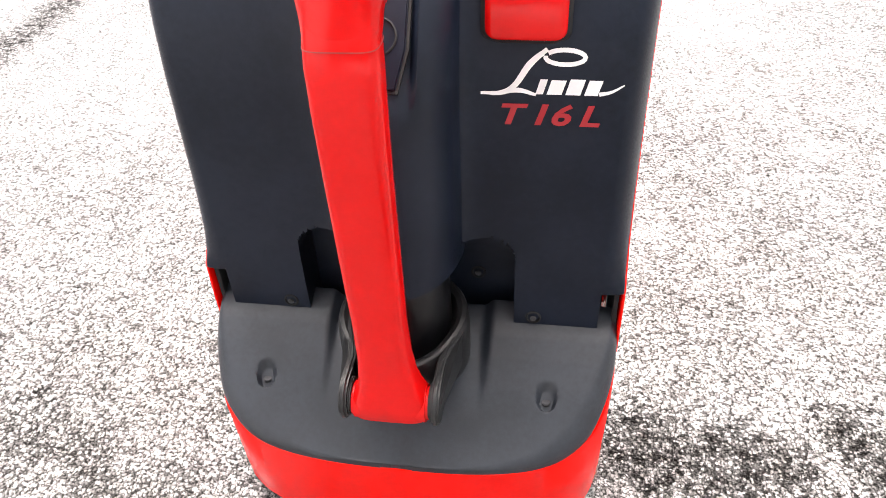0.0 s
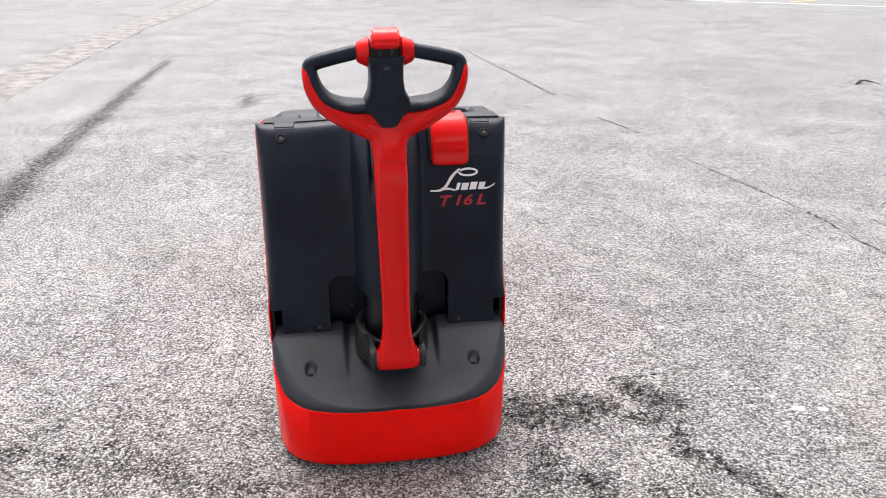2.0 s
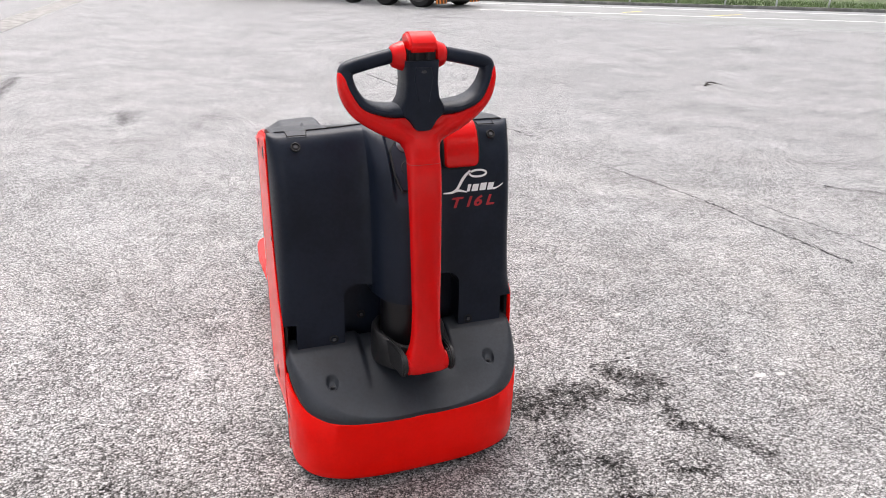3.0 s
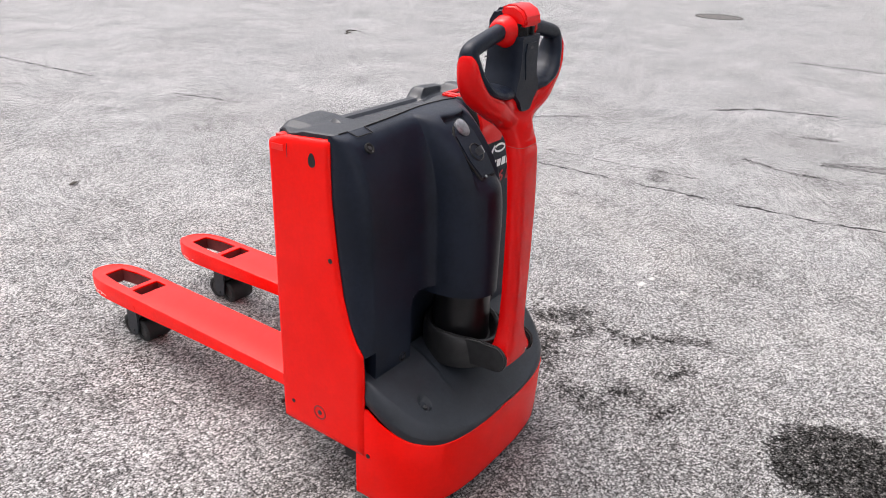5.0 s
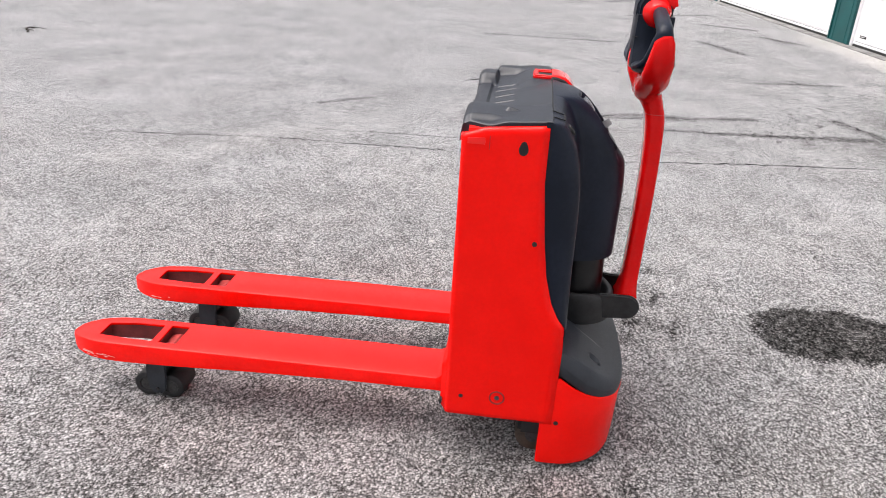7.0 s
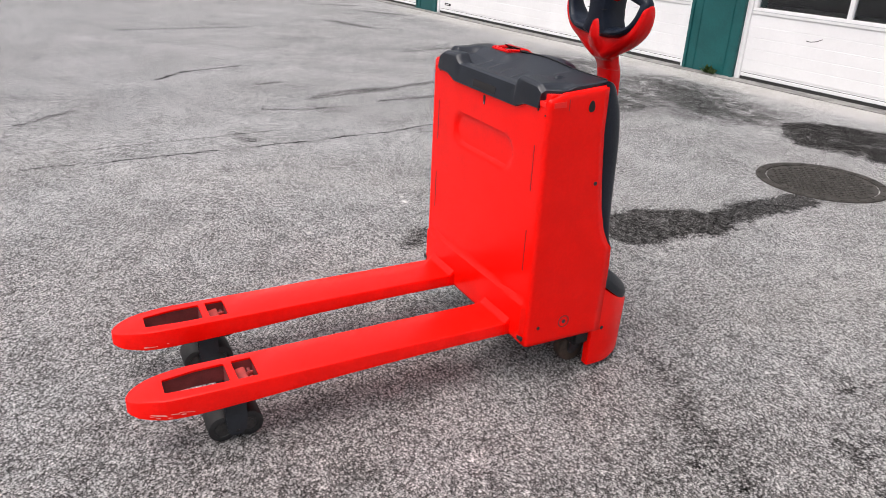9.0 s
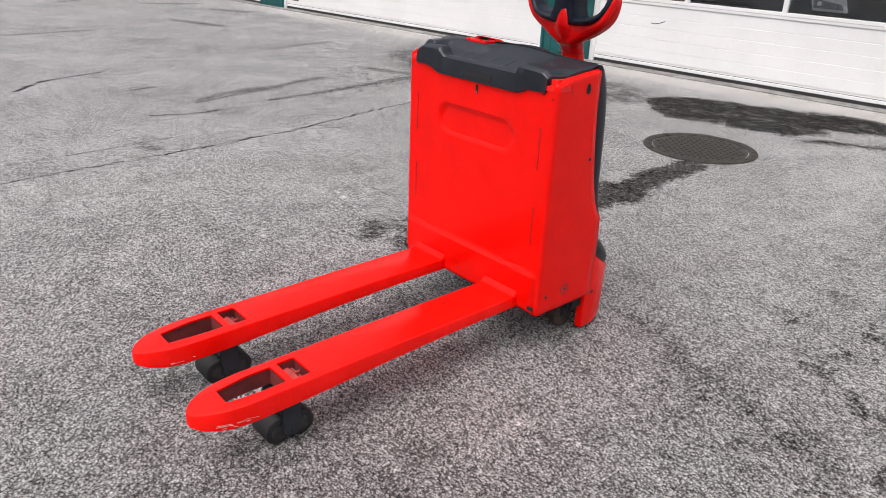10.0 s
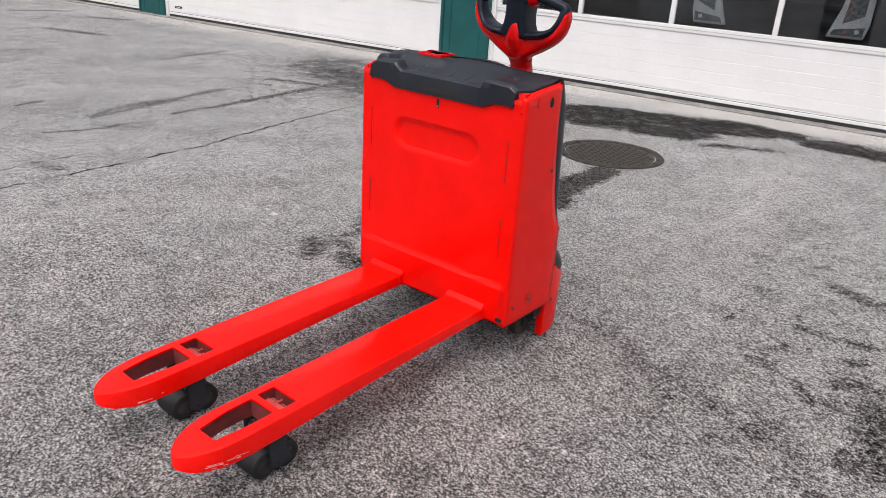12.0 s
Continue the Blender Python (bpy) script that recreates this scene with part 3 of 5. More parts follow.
front = part("front_cover", front_cover(), BLACK, truck, "grained black plastic front cover", 50)
for sign in (-1, 1):
    for x, y, z in ((0.286, -0.257, 0.953), (0.213, -0.306, 0.390), (0.113, -0.238, 0.424)):
        boss = lathe(((-0.004, 0.0135), (0.001, 0.0135), (0.002, 0.011), (-0.001, 0.009), (-0.001, 0.001)), 1, (0, 0, 0), 18)
        bmesh.ops.rotate(boss, verts=boss.verts, matrix=Matrix.Rotation(radians(180 - (38 if z > 0.9 else 0)), 3, "X"))
        bmesh.ops.translate(boss, verts=boss.verts, vec=(sign * x, y - (0.004 if z > 0.9 else 0.001), z + (0.003 if z > 0.9 else 0.0)))
        screw = part("screw", boss, DARK, front, "black screw in a round recess")
        head = disc((0, 0, 0), 1, 0.0055, 0.003, 0.0008, 10)
        bmesh.ops.rotate(head, verts=head.verts, matrix=Matrix.Rotation(radians(180 - (38 if z > 0.9 else 0)), 3, "X"))
        bmesh.ops.translate(head, verts=head.verts, vec=(sign * x, y - 0.004, z + (0.003 if z > 0.9 else 0.0)))
        part("screw_head", head, DULL_STEEL, screw)
    # dark joint between cover and lid, with a squared tongue
    joint = []
    for x, y, down in ((0.345, -0.211, 0.010), (0.333, -0.211, 0.0), (0.306, -0.212, 0.0), (0.303, -0.240, 0.007), (0.252, -0.240, 0.007), (0.249, -0.212, 0.0), (0.20, -0.211, 0.0), (0.15, -0.211, 0.0), (0.10, -0.211, 0.0), (0.05, -0.211, 0.0), (0.0, -0.211, 0.0)):
        joint.append((sign * x, y, 0.987 + 0.013 * math.exp(-((x / 0.16) ** 2)) - down + 0.0008))
    part("lid_joint", sweep(joint, (0.0016, 0.0016), 6, (0, 0, 1)), DARK, front, "thin dark joint line")

# instrument panel on the column
def tilted(bm, at, degrees):
    bmesh.ops.rotate(bm, verts=bm.verts, matrix=Matrix.Rotation(radians(degrees), 3, "X"))
    bmesh.ops.translate(bm, verts=bm.verts, vec=at)
    return bm


panel_outline = [(-0.030, -0.072), (0.030, -0.072), (0.040, -0.02), (0.040, 0.05), (0.022, 0.073), (-0.022, 0.073), (-0.040, 0.05), (-0.040, -0.02)]
panel = part("instrument_panel", tilted(prism(panel_outline, 1, -0.004, 0.004, 0.002), (0, -0.3565, 0.905), -40.5), BLACK, truck, "matt black instrument panel")
part("panel_joint", tilted(prism([(x * 1.09, z * 1.05) for x, z in panel_outline], 1, -0.0015, 0.004), (0, -0.3560, 0.905), -40.5), DARK, panel, "dark joint round the panel")
lens_bm = lathe(((0.004, 0.024), (-0.004, 0.024), (-0.006, 0.021), (-0.0075, 0.011), (-0.008, 0.001)), 1, (0, 0, 0))
part("battery_gauge", tilted(lens_bm, (0.002, -0.316, 0.956), -40), LENS, panel, "round clear gauge glass")
lock = lathe(((0.004, 0.025), (-0.0045, 0.025), (-0.0055, 0.023), (0.0, 0.020), (0.0, 0.001)), 1, (0, 0, 0))
lock = part("key_lock", tilted(lock, (0.004, -0.361, 0.901), -40), DARK, panel, "black recessed key switch")
part("lock_barrel", tilted(disc((0, 0, 0), 1, 0.008, 0.01, 0.001, 14), (0.004, -0.362, 0.898), -40), DULL_STEEL, lock, "bright steel lock barrel")
part("key", tilted(box(-0.002, -0.026, -0.010, 0.002, -0.004, 0.010, 0.001), (0.004, -0.361, 0.899), -40), STEEL, lock, "bright steel key")
part("panel_screw", tilted(disc((0, 0, 0), 1, 0.004, 0.003, seg=10), (-0.012, -0.405, 0.853), -40), STEEL, panel)

# red battery plug
PLUG = ((-0.2955, 0.872), (-0.2965, 0.886), (-0.2905, 0.93), (-0.2765, 0.966), (-0.256, 0.989), (-0.233, 0.9985), (-0.212, 1.000))


def plug_skin(half, radius, lift, low):
    """The handle's face, bent over the cover's brow, with round lower corners and eased edges."""
    line = curve([(0.0, y, z) for y, z in PLUG], 8)
    line[0] = line[0] + Vector((0, 0, -low))
    run, rows = 0.0, []
    for i, p in enumerate(line):
        if i:
            run += (p - line[i - 1]).length
        t = (line[min(i + 1, len(line) - 1)] - line[max(i - 1, 0)]).normalized()
        out = Vector((0, -t.z, t.y))
        w = half - radius * (1 - math.sqrt(max(0.0, 1 - max(0.0, 1 - run / radius) ** 2)))
        row = [(0.183 - w, *(p - out * 0.022).yz)]
        for u in np.linspace(-1, 1, 25):
            ease = max(0.0, (abs(u) - 0.86) / 0.14)
            foot = max(0.0, 1 - run / 0.007)
            row.append((0.183 + w * u, *(p + out * (lift - 0.005 * ease**2.2 - 0.005 * foot**2)).yz))
        row.append((0.183 + w, *(p - out * 0.022).yz))
        rows.append(row)
    rows.insert(0, [(x, y + 0.022, z) for x, y, z in rows[0]])
    return sheet(rows)


plug = part("battery_plug", plug_skin(0.053, 0.017, 0.0035, 0.0), RED_GLOSS, truck, "glossy red battery connector handle", 50)
for x0, y0, x1, y1 in ((0.130, -0.216, 0.153, -0.158), (0.213, -0.216, 0.236, -0.158), (0.150, -0.174, 0.216, -0.158)):
    part("grip_bar", box(x0, y0, 0.986, x1, y1, 1.000, 0.004, 3), RED_GLOSS, plug)
part("plug_opening", box(0.150, -0.214, 0.978, 0.216, -0.170, 0.9935), DARK, plug, "dark rectangular grip opening")
part("plug_joint", plug_skin(0.0590, 0.020, -0.0015, 0.006), DARK, plug, "dark shadow joint", 50)

# print on the front cover: model code, and plain shapes for the maker's mark
def cover_y(x, z):
    """The front cover's surface at a place of its flank."""
    best = min((abs(lerp(front_profile(s, FLANK).y, front_profile(s, CENTRE).y, math.exp(-((x / 0.16) ** 2))) - z), s) for s in np.linspace(0.3, 0.9, 121))[1]
    return lerp(front_profile(best, FLANK).x, front_profile(best, CENTRE).x, bulge(x))


PRINT_UP = 0.008


def print_plane(bm):
    """From flat x, y print coordinates onto the sloping front cover."""
    for v in bm.verts:
        x, z = v.co.x, v.co.y + PRINT_UP
        v.co = Vector((x, cover_y(x, z) - 0.0016, z))
    return bm


def letters(text, size, shear, x, z):
    font = bpy.data.curves.new("print", "FONT")
    font.body, font.size, font.shear, font.space_character, font.offset = text, size, shear, 1.12, 0.0012
    font.resolution_u = 3
    ob = bpy.data.objects.new("print", font)
    me = bpy.data.meshes.new_from_object(ob)
    bm = bmesh.new()
    bm.from_mesh(me)
    bpy.data.objects.remove(ob)
    bpy.data.curves.remove(font)
    bpy.data.meshes.remove(me)
    bmesh.ops.scale(bm, verts=bm.verts, vec=(1.32, 1, 1))
    bmesh.ops.translate(bm, verts=bm.verts, vec=(x, z, 0))
    return bm


code = join(*(letters(c, 0.0425, 0.25, x, 0.7465) for c, x in (("T", 0.146), ("1", 0.190), ("6", 0.219), ("L", 0.259))))
part("model_code", print_plane(code), RED_PRINT, front, "red printed letters")


def ribbon(points, widths):
    pts = [Vector((*p, 0)) for p in points]
    bm, last = bmesh.new(), None
    for i, p in enumerate(pts):
        t = (pts[min(i + 1, len(pts) - 1)] - pts[max(i - 1, 0)]).normalized()
        s = Vector((-t.y, t.x, 0)) * widths[i] / 2
        pair = (bm.verts.new(p + s), bm.verts.new(p - s))
        if last:
            bm.faces.new((last[0], pair[0], pair[1], last[1]))
        last = pair
    return bm


def mark(points, widths):
    line = [(p.x, p.y) for p in curve([(*q, 0) for q in points], 6)]
    w = [float(np.interp(k / (len(line) - 1), np.linspace(0, 1, len(widths)), widths)) for k in range(len(line))]
    return print_plane(ribbon(line, w))


part("maker_mark", mark([(0.125, 0.793), (0.150, 0.792), (0.170, 0.802), (0.190, 0.832), (0.212, 0.852)], [0.004, 0.006, 0.008, 0.009, 0.006]), WHITE_PRINT, front, "white printed emblem stroke")
ring_pts = [(0.236 + 0.026 * math.cos(a), 0.842 + 0.0095 * math.sin(a)) for a in np.linspace(2.6, -3.3, 22)]
part("maker_mark", print_plane(ribbon(ring_pts, [0.006] * 22)), WHITE_PRINT, front, "white printed emblem oval")
part("maker_mark", mark([(0.150, 0.790), (0.175, 0.796), (0.200, 0.790)], [0.003, 0.007, 0.004]), WHITE_PRINT, front, "white printed emblem stroke")
for x0, w, h in ((0.199, 0.010, 0.021), (0.214, 0.020, 0.020), (0.239, 0.020, 0.022), (0.264, 0.018, 0.021)):
    bar = [(x0, 0.791), (x0 + w, 0.791), (x0 + w + 0.006, 0.791 + h), (x0 + 0.006, 0.791 + h)]
    bm = bmesh.new()
    bm.faces.new([bm.verts.new((*p, 0)) for p in bar])
    part("maker_mark", print_plane(bm), WHITE_PRINT, front, "white printed bar")
part("maker_mark", mark([(0.284, 0.793), (0.300, 0.797), (0.316, 0.807)], [0.006, 0.004, 0.002]), WHITE_PRINT, front, "white printed emblem stroke")


# battery lid
def lid_height(x, y):
    ax = abs(x)
    front_z = 0.987 + 0.013 * math.exp(-((x / 0.16) ** 2))
    f = min(1.0, max(0.0, (y + 0.213) / 0.17))
    tray = lerp(0.949, 0.974, ramp(ax, 0.150, 0.195)) if x < 0 else lerp(0.949, 0.962, ramp(x, 0.15, 0.25))
    z = lerp(front_z, tray, f**0.8)
    # raised rail round the far end of the tray
    z = lerp(z, 0.989, ramp(x, 0.262, 0.292) * (1 - 0.4 * ramp(x, 0.318, 0.341)))
    z = lerp(z, 0.9915, ramp(x, 0.065, 0.125) * ramp(-y, 0.10, 0.16))
    # rear rim, low along the tray and stepped up to a flat shoulder at both ends
    step = ramp(ax, 0.176, 0.192) if x < 0 else ramp(x, 0.168, 0.204)
    shoulder = 0.984 - 0.005 * ramp(ax, 0.20, 0.31) - 0.012 * ramp(ax, 0.288, 0.316)
    z = lerp(z, 0.957, ramp(y, -0.046, -0.036) * (1 - step))
    z = lerp(z, shoulder - 0.004 * ramp(y, -0.016, -0.006), step * (ramp(y, -0.058, -0.046) if x > 0 else ramp(y, -0.110, -0.060)))
    # ribs of the tray
    for k in (-0.140, -0.066, 0.010, 0.084, 0.150):
        z += 0.0032 * math.exp(-(((x - k) / 0.0026) ** 2)) * ramp(-y, 0.050, 0.058) * ramp(y, -0.125, -0.105)
    # small fin on the near flank
    z += 0.010 * math.exp(-(((x + 0.239) / 0.0032) ** 2)) * ramp(y, -0.140, -0.104) * ramp(-y, 0.090, 0.106)
    return z


def lid_half(y):
    """Half width of the lid, drawn in round the red corner pieces."""
    return 0.341 - 0.026 * ramp(y, -0.066, -0.008)


def battery_lid():
    us = [float(v) for v in np.linspace(-1, 1, 200)]
    rows = []
    for k in range(80):
        row = []
        for u in us:
            # the skirt leans in along the tray, and stands steeper below the ridges
            rear_y = lerp(-0.017, -0.006, ramp(abs(u), 0.50, 0.62))
            y = lerp(-0.211, rear_y, k / 79)
            x = lid_half(y) * u
            row.append((x, y, lid_height(x, y) - 0.003 * ramp(abs(u), 0.985, 1.0)))
        rows.append(row)
    rows.insert(0, [(x, y, z - 0.02) for x, y, z in rows[0]])
    brim = rows[-1]
    xs = [lid_half(0.0) * u for u in us]
    low = [table(abs(x), ((0.0, 0.893), (0.195, 0.893), (0.240, 0.911), (0.320, 0.914))) for x in xs]
    for f, g in ((0.03, 0.30), (0.09, 0.55), (0.4, 0.74), (0.7, 0.90), (0.97, 1.0)):
        rows.append([(lerp(p[0], x, g), lerp(p[1], 0.0078, g), lerp(p[2], lo, f)) for p, x, lo in zip(brim, xs, low)])
    rows.append([(x, -0.004, lo) for x, lo in zip(xs, low)])
    # side skirts
    for k, row in enumerate(rows):
        a, b = row[0], row[-1]
        if k <= 80:
            row.insert(0, (a[0] - 0.002, a[1], a[2] - 0.024))
            row.append((b[0] + 0.002, b[1], b[2] - 0.024))
        else:
            row.insert(0, (a[0] + 0.001, a[1] - 0.02, a[2]))
            row.append((b[0] - 0.001, b[1] - 0.02, b[2]))
    return sheet(rows)


lid = part("battery_lid", battery_lid(), BLACK_LID, truck, "black moulded plastic battery lid with tray", 30)
slot = box(-0.075, 0.0, 0.904, 0.065, 0.0078, 0.926, 0.001)
for v in slot.verts:
    v.co.y -= 0.16 * (v.co.z - 0.904)
part("grip_slot", slot, DARK, lid, "dark recessed grip slot")

# skid and platform over the drive unit
PLAN = ((-0.510, 0.0), (-0.508, 0.10), (-0.500, 0.18), (-0.484, 0.245), (-0.457, 0.294), (-0.423, 0.327), (-0.385, 0.345), (-0.345, 0.356), (-0.31, 0.3595), (-0.272, 0.360))
RIM = ((-0.510, 0.216), (-0.47, 0.221), (-0.43, 0.234), (-0.385, 0.252), (-0.345, 0.276), (-0.31, 0.301), (-0.272, 0.301))


def skid_path():
    half = [Vector((w, y, 0)) for y, w in PLAN]
    right = curve([tuple(v) for v in half], 4)
    return [Vector((-v.x, v.y, 0)) for v in reversed(right)] + right[1:]


def skid_wall():
    path = skid_path()
    rows = []
    for f, inset in ((0.0, 0.011), (0.04, 0.006), (0.10, 0.004), (0.5, 0.002), (0.97, 0.0), (1.0, 0.003), (1.0, 0.012), (0.9, 0.014)):
        row = []
        for i, p in enumerate(path):
            a, b = path[max(i - 1, 0)], path[min(i + 1, len(path) - 1)]
            n = Vector((-(b - a).y, (b - a).x, 0)).normalized()
            top = table(p.y, RIM)
            bottom = 0.018
            front_share = min(1.0, max(0.0, (-0.36 - p.y) / 0.12))
            row.append(p + n * inset * (0.6 + 1.0 * front_share) + Vector((0, 0, lerp(bottom, top, f))))
        rows.append(row)
    return sheet(rows)


skid = part("skid_apron", skid_wall(), RED, truck, "red wrap-round steel skid apron", 40)
for sign in (-1, 1):
    part("skid_hole", disc((sign * 0.3575, -0.312, 0.160), 0, 0.0065, 0.004, seg=14), DARK, skid, "small dark hole")
    part("skid_edge", box(sign * 0.343 - 0.0155, -0.279, 0.02, sign * 0.343 + 0.0155, -0.268, 0.300, 0.003), RED, skid)


SKID = [(v.y, v.x) for v in skid_path() if v.x >= 0]


def plan_half(y):
    return table(y, SKID)


def platform_height(x, y):
    z = table(y, ((-0.507, 0.228), (-0.47, 0.256), (-0.44, 0.280), (-0.40, 0.309), (-0.36, 0.335), (-0.32, 0.358), (-0.27, 0.378)))
    half = plan_half(y)
    wide = table(y, ((-0.45, 0.042), (-0.34, 0.024), (-0.27, 0.015)))
    edge = min(1.0, max(0.0, (abs(x) - (half - wide)) / wide))
    rim = table(y, RIM) + 0.001
    t = ramp(abs(x), 0.128, 0.144) * min(1.0, max(0.0, (y + 0.44) / 0.11))
    z += 0.014 * t - 0.004
    z = rim + (z - rim) * (1 - edge**2.3) ** (1 / 2.3)
    for sign in (-1, 1):
        d = math.hypot((x - sign * 0.243) / 1.0, (y + 0.405) / 1.15)
        z -= 0.014 * (1 - min(1.0, max(0.0, (d - 0.012) / 0.005)))
    return z


def platform():
    rows = []
    ys = [-0.5096, -0.5090, -0.5080, -0.5065] + [float(v) for v in np.linspace(-0.504, -0.268, 110)]
    for y in ys:
        half = plan_half(y) - 0.002
        rows.append([(half * u, y, platform_height(half * u, y)) for u in (math.copysign(1 - (1 - abs(v)) ** 1.5, v) for v in np.linspace(-1, 1, 151))])
    # the rim turns down inside the apron
    for row in rows:
        (xa, ya, za), (xb, yb, zb) = row[0], row[-1]
        row.insert(0, (xa * 0.985, ya + 0.002, za - 0.03))
        row.append((xb * 0.985, yb + 0.002, zb - 0.03))
    rows.insert(0, [(x, y + 0.004, z - 0.03) for x, y, z in rows[0]])
    return sheet(rows)


deck = part("drive_unit_cover", platform(), BLACK_DECK, truck, "grained black plastic drive cover", 40)
for sign in (-1, 1):
    part("cover_screw", disc((sign * 0.243, -0.407, 0.291), 2, 0.007, 0.006, 0.001, 12), DULL_STEEL, deck, "dull recessed screw")
part("drive_housing", box(-0.345, -0.30, 0.10, 0.345, -0.21, 0.345, 0.01), DARK, truck)

# steering column foot and yoke
column = part("steering_column", lathe(((0.33, 0.080), (0.36, 0.080), (0.50, 0.078), (0.56, 0.078)), 2, (0, -0.345, 0), 40), GLOSS_BLACK, truck, "smooth black steering column")
def cup(tops):
    """Rings of the swivel cup, its rim lower towards the tiller."""
    rings = []
    for r, z, dip in tops:
        ring = []
        for a in np.linspace(0, 2 * math.pi, 48, endpoint=False):
            front_share = max(0.0, -math.sin(a)) ** 2
            ring.append((r * math.cos(a), -0.352 + r * math.sin(a) * 1.02, z - dip * front_share))
        rings.append(ring)
    return loft(rings)


yoke = part("steering_yoke", cup(((0.109, 0.335, 0.0), (0.110, 0.352, 0.0), (0.109, 0.408, 0.008), (0.1075, 0.424, 0.018), (0.104, 0.430, 0.022), (0.098, 0.432, 0.024), (0.090, 0.428, 0.026), (0.086, 0.415, 0.026), (0.076, 0.402, 0.02))), CAST, truck, "dark cast steering yoke", 40)
for sign in (-1, 1):
    cheek = [(y, 0.346) for y in np.linspace(-0.45, -0.36, 8)] + [(y, 0.424 + 0.03 * (y + 0.45)) for y in np.linspace(-0.36, -0.47, 9)] + [(-0.498 - 0.038 * math.sin(a), 0.386 + 0.038 * math.cos(a)) for a in np.linspace(0.1, 3.0, 13)] + [(-0.475, 0.347)]
    cheek_bm = prism(cheek, 0, -0.0065, 0.0065, 0.004, 3)
    for v in cheek_bm.verts:
        v.co.x += sign * lerp(0.0705, 0.092, ramp(v.co.y, -0.46, -0.37)) + 0.006
    part("yoke_cheek", cheek_bm, CAST, yoke)
    part("pivot_cap", disc((sign * 0.0625 + 0.006, -0.500, 0.386), 0, 0.029, 0.006, 0.002), RUBBER, yoke, "round black pivot cap")

# tiller
def head_y(z):
    """The mid plane of the tiller head."""
    return table(z, ((1.0, -0.464), (1.04, -0.450), (1.08, -0.442), (1.20, -0.438)))


def tube_rings(rows, seg=36, px=0.45, py=0.55):
    rings = []
    for z, rx, ry, yc in rows:
        ring = []
        for k in range(seg):
            a = 2 * math.pi * k / seg
            c, s = math.cos(a), math.sin(a)
            ring.append((rx * math.copysign(abs(c) ** px, c), yc + ry * math.copysign(abs(s) ** py, s), z))
        rings.append(ring)
    return loft(rings)


def arm():
    rows = ((0.363, 0.057, 0.026, -0.500), (0.371, 0.059, 0.032, -0.500), (0.392, 0.059, 0.032, -0.500), (0.408, 0.057, 0.031, -0.500), (0.424, 0.050, 0.028, -0.500), (0.450, 0.043, 0.025, -0.500), (0.49, 0.039, 0.024, -0.5005), (0.56, 0.0375, 0.0235, -0.5005),
            (0.68, 0.0395, 0.0235, -0.499), (0.80, 0.0410, 0.0235, -0.496), (0.88, 0.0425, 0.024, -0.491), (0.935, 0.0430, 0.026, -0.485), (0.965, 0.042, 0.026, -0.478), (0.99, 0.040, 0.022, -0.470))
    return tube_rings(rows)


def shell_bulk():
    """The flared top of the arm, two horns and the tongue up the back."""
    bulk = [tube_rings(((0.93, 0.036, 0.018, -0.486), (0.965, 0.044, 0.028, -0.476), (0.99, 0.046, 0.033, -0.464), (1.015, 0.053, 0.037, -0.451), (1.035, 0.068, 0.037, -0.442), (1.052, 0.068, 0.036, -0.438)), 32, 0.7, 0.7)]
    bulk.append(tube_rings(((0.99, 0.050, 0.022, -0.448), (1.03, 0.050, 0.028, -0.431), (1.06, 0.044, 0.031, -0.421), (1.09, 0.033, 0.030, -0.416), (1.114, 0.023, 0.026, -0.414), (1.130, 0.012, 0.019, -0.414)), 24, 0.9, 0.9))
    half_web = [(0.042, 0.975), (0.048, 1.000), (0.068, 1.024), (0.112, 1.043), (0.150, 1.068), (0.120, 1.082), (0.060, 1.086)]
    web = prism(half_web + [(-x, z) for x, z in reversed(half_web)], 1, -0.476, -0.408, 0.012, 4)
    for v in web.verts:
        low = ramp(1.03 - v.co.z, 0.0, 0.075)
        v.co.y = lerp(v.co.y, -0.482 + (v.co.y + 0.442) * 0.70, low)
    bulk.append(web)
    for sign in (-1, 1):
        outer = [(0.020, 1.010), (0.060, 1.034), (0.100, 1.056), (0.142, 1.080), (0.170, 1.106), (0.186, 1.136), (0.193, 1.165), (0.195, 1.186)]
        path = curve([(sign * x, head_y(z) - 0.002 + 0.012 * ramp(0.10 - x, 0.0, 0.06), z) for x, z in outer], 4)
        last = len(path) - 1
        rr = [(table(k / last, ((0, 0.026), (0.25, 0.028), (0.5, 0.024), (0.8, 0.015), (1, 0.008))), table(k / last, ((0, 0.036), (0.3, 0.038), (0.6, 0.034), (0.85, 0.026), (1, 0.014)))) for k in range(last + 1)]
        bulk.append(sweep(path, rr, 20, (0, 1, 0), 2.3))
    return join(*bulk)


tiller = part("tiller_arm", arm(), RED_GLOSS, truck, "glossy red tiller arm", 45)
part("tiller_pivot", disc((0, -0.500, 0.385), 0, 0.030, 0.119, 0.004, 28), RED_GLOSS, tiller)
part("arm_seam", tube_rings(((0.9555, 0.0429, 0.0268, -0.4802), (0.9565, 0.0429, 0.0268, -0.4799))), RED_DULL, tiller)
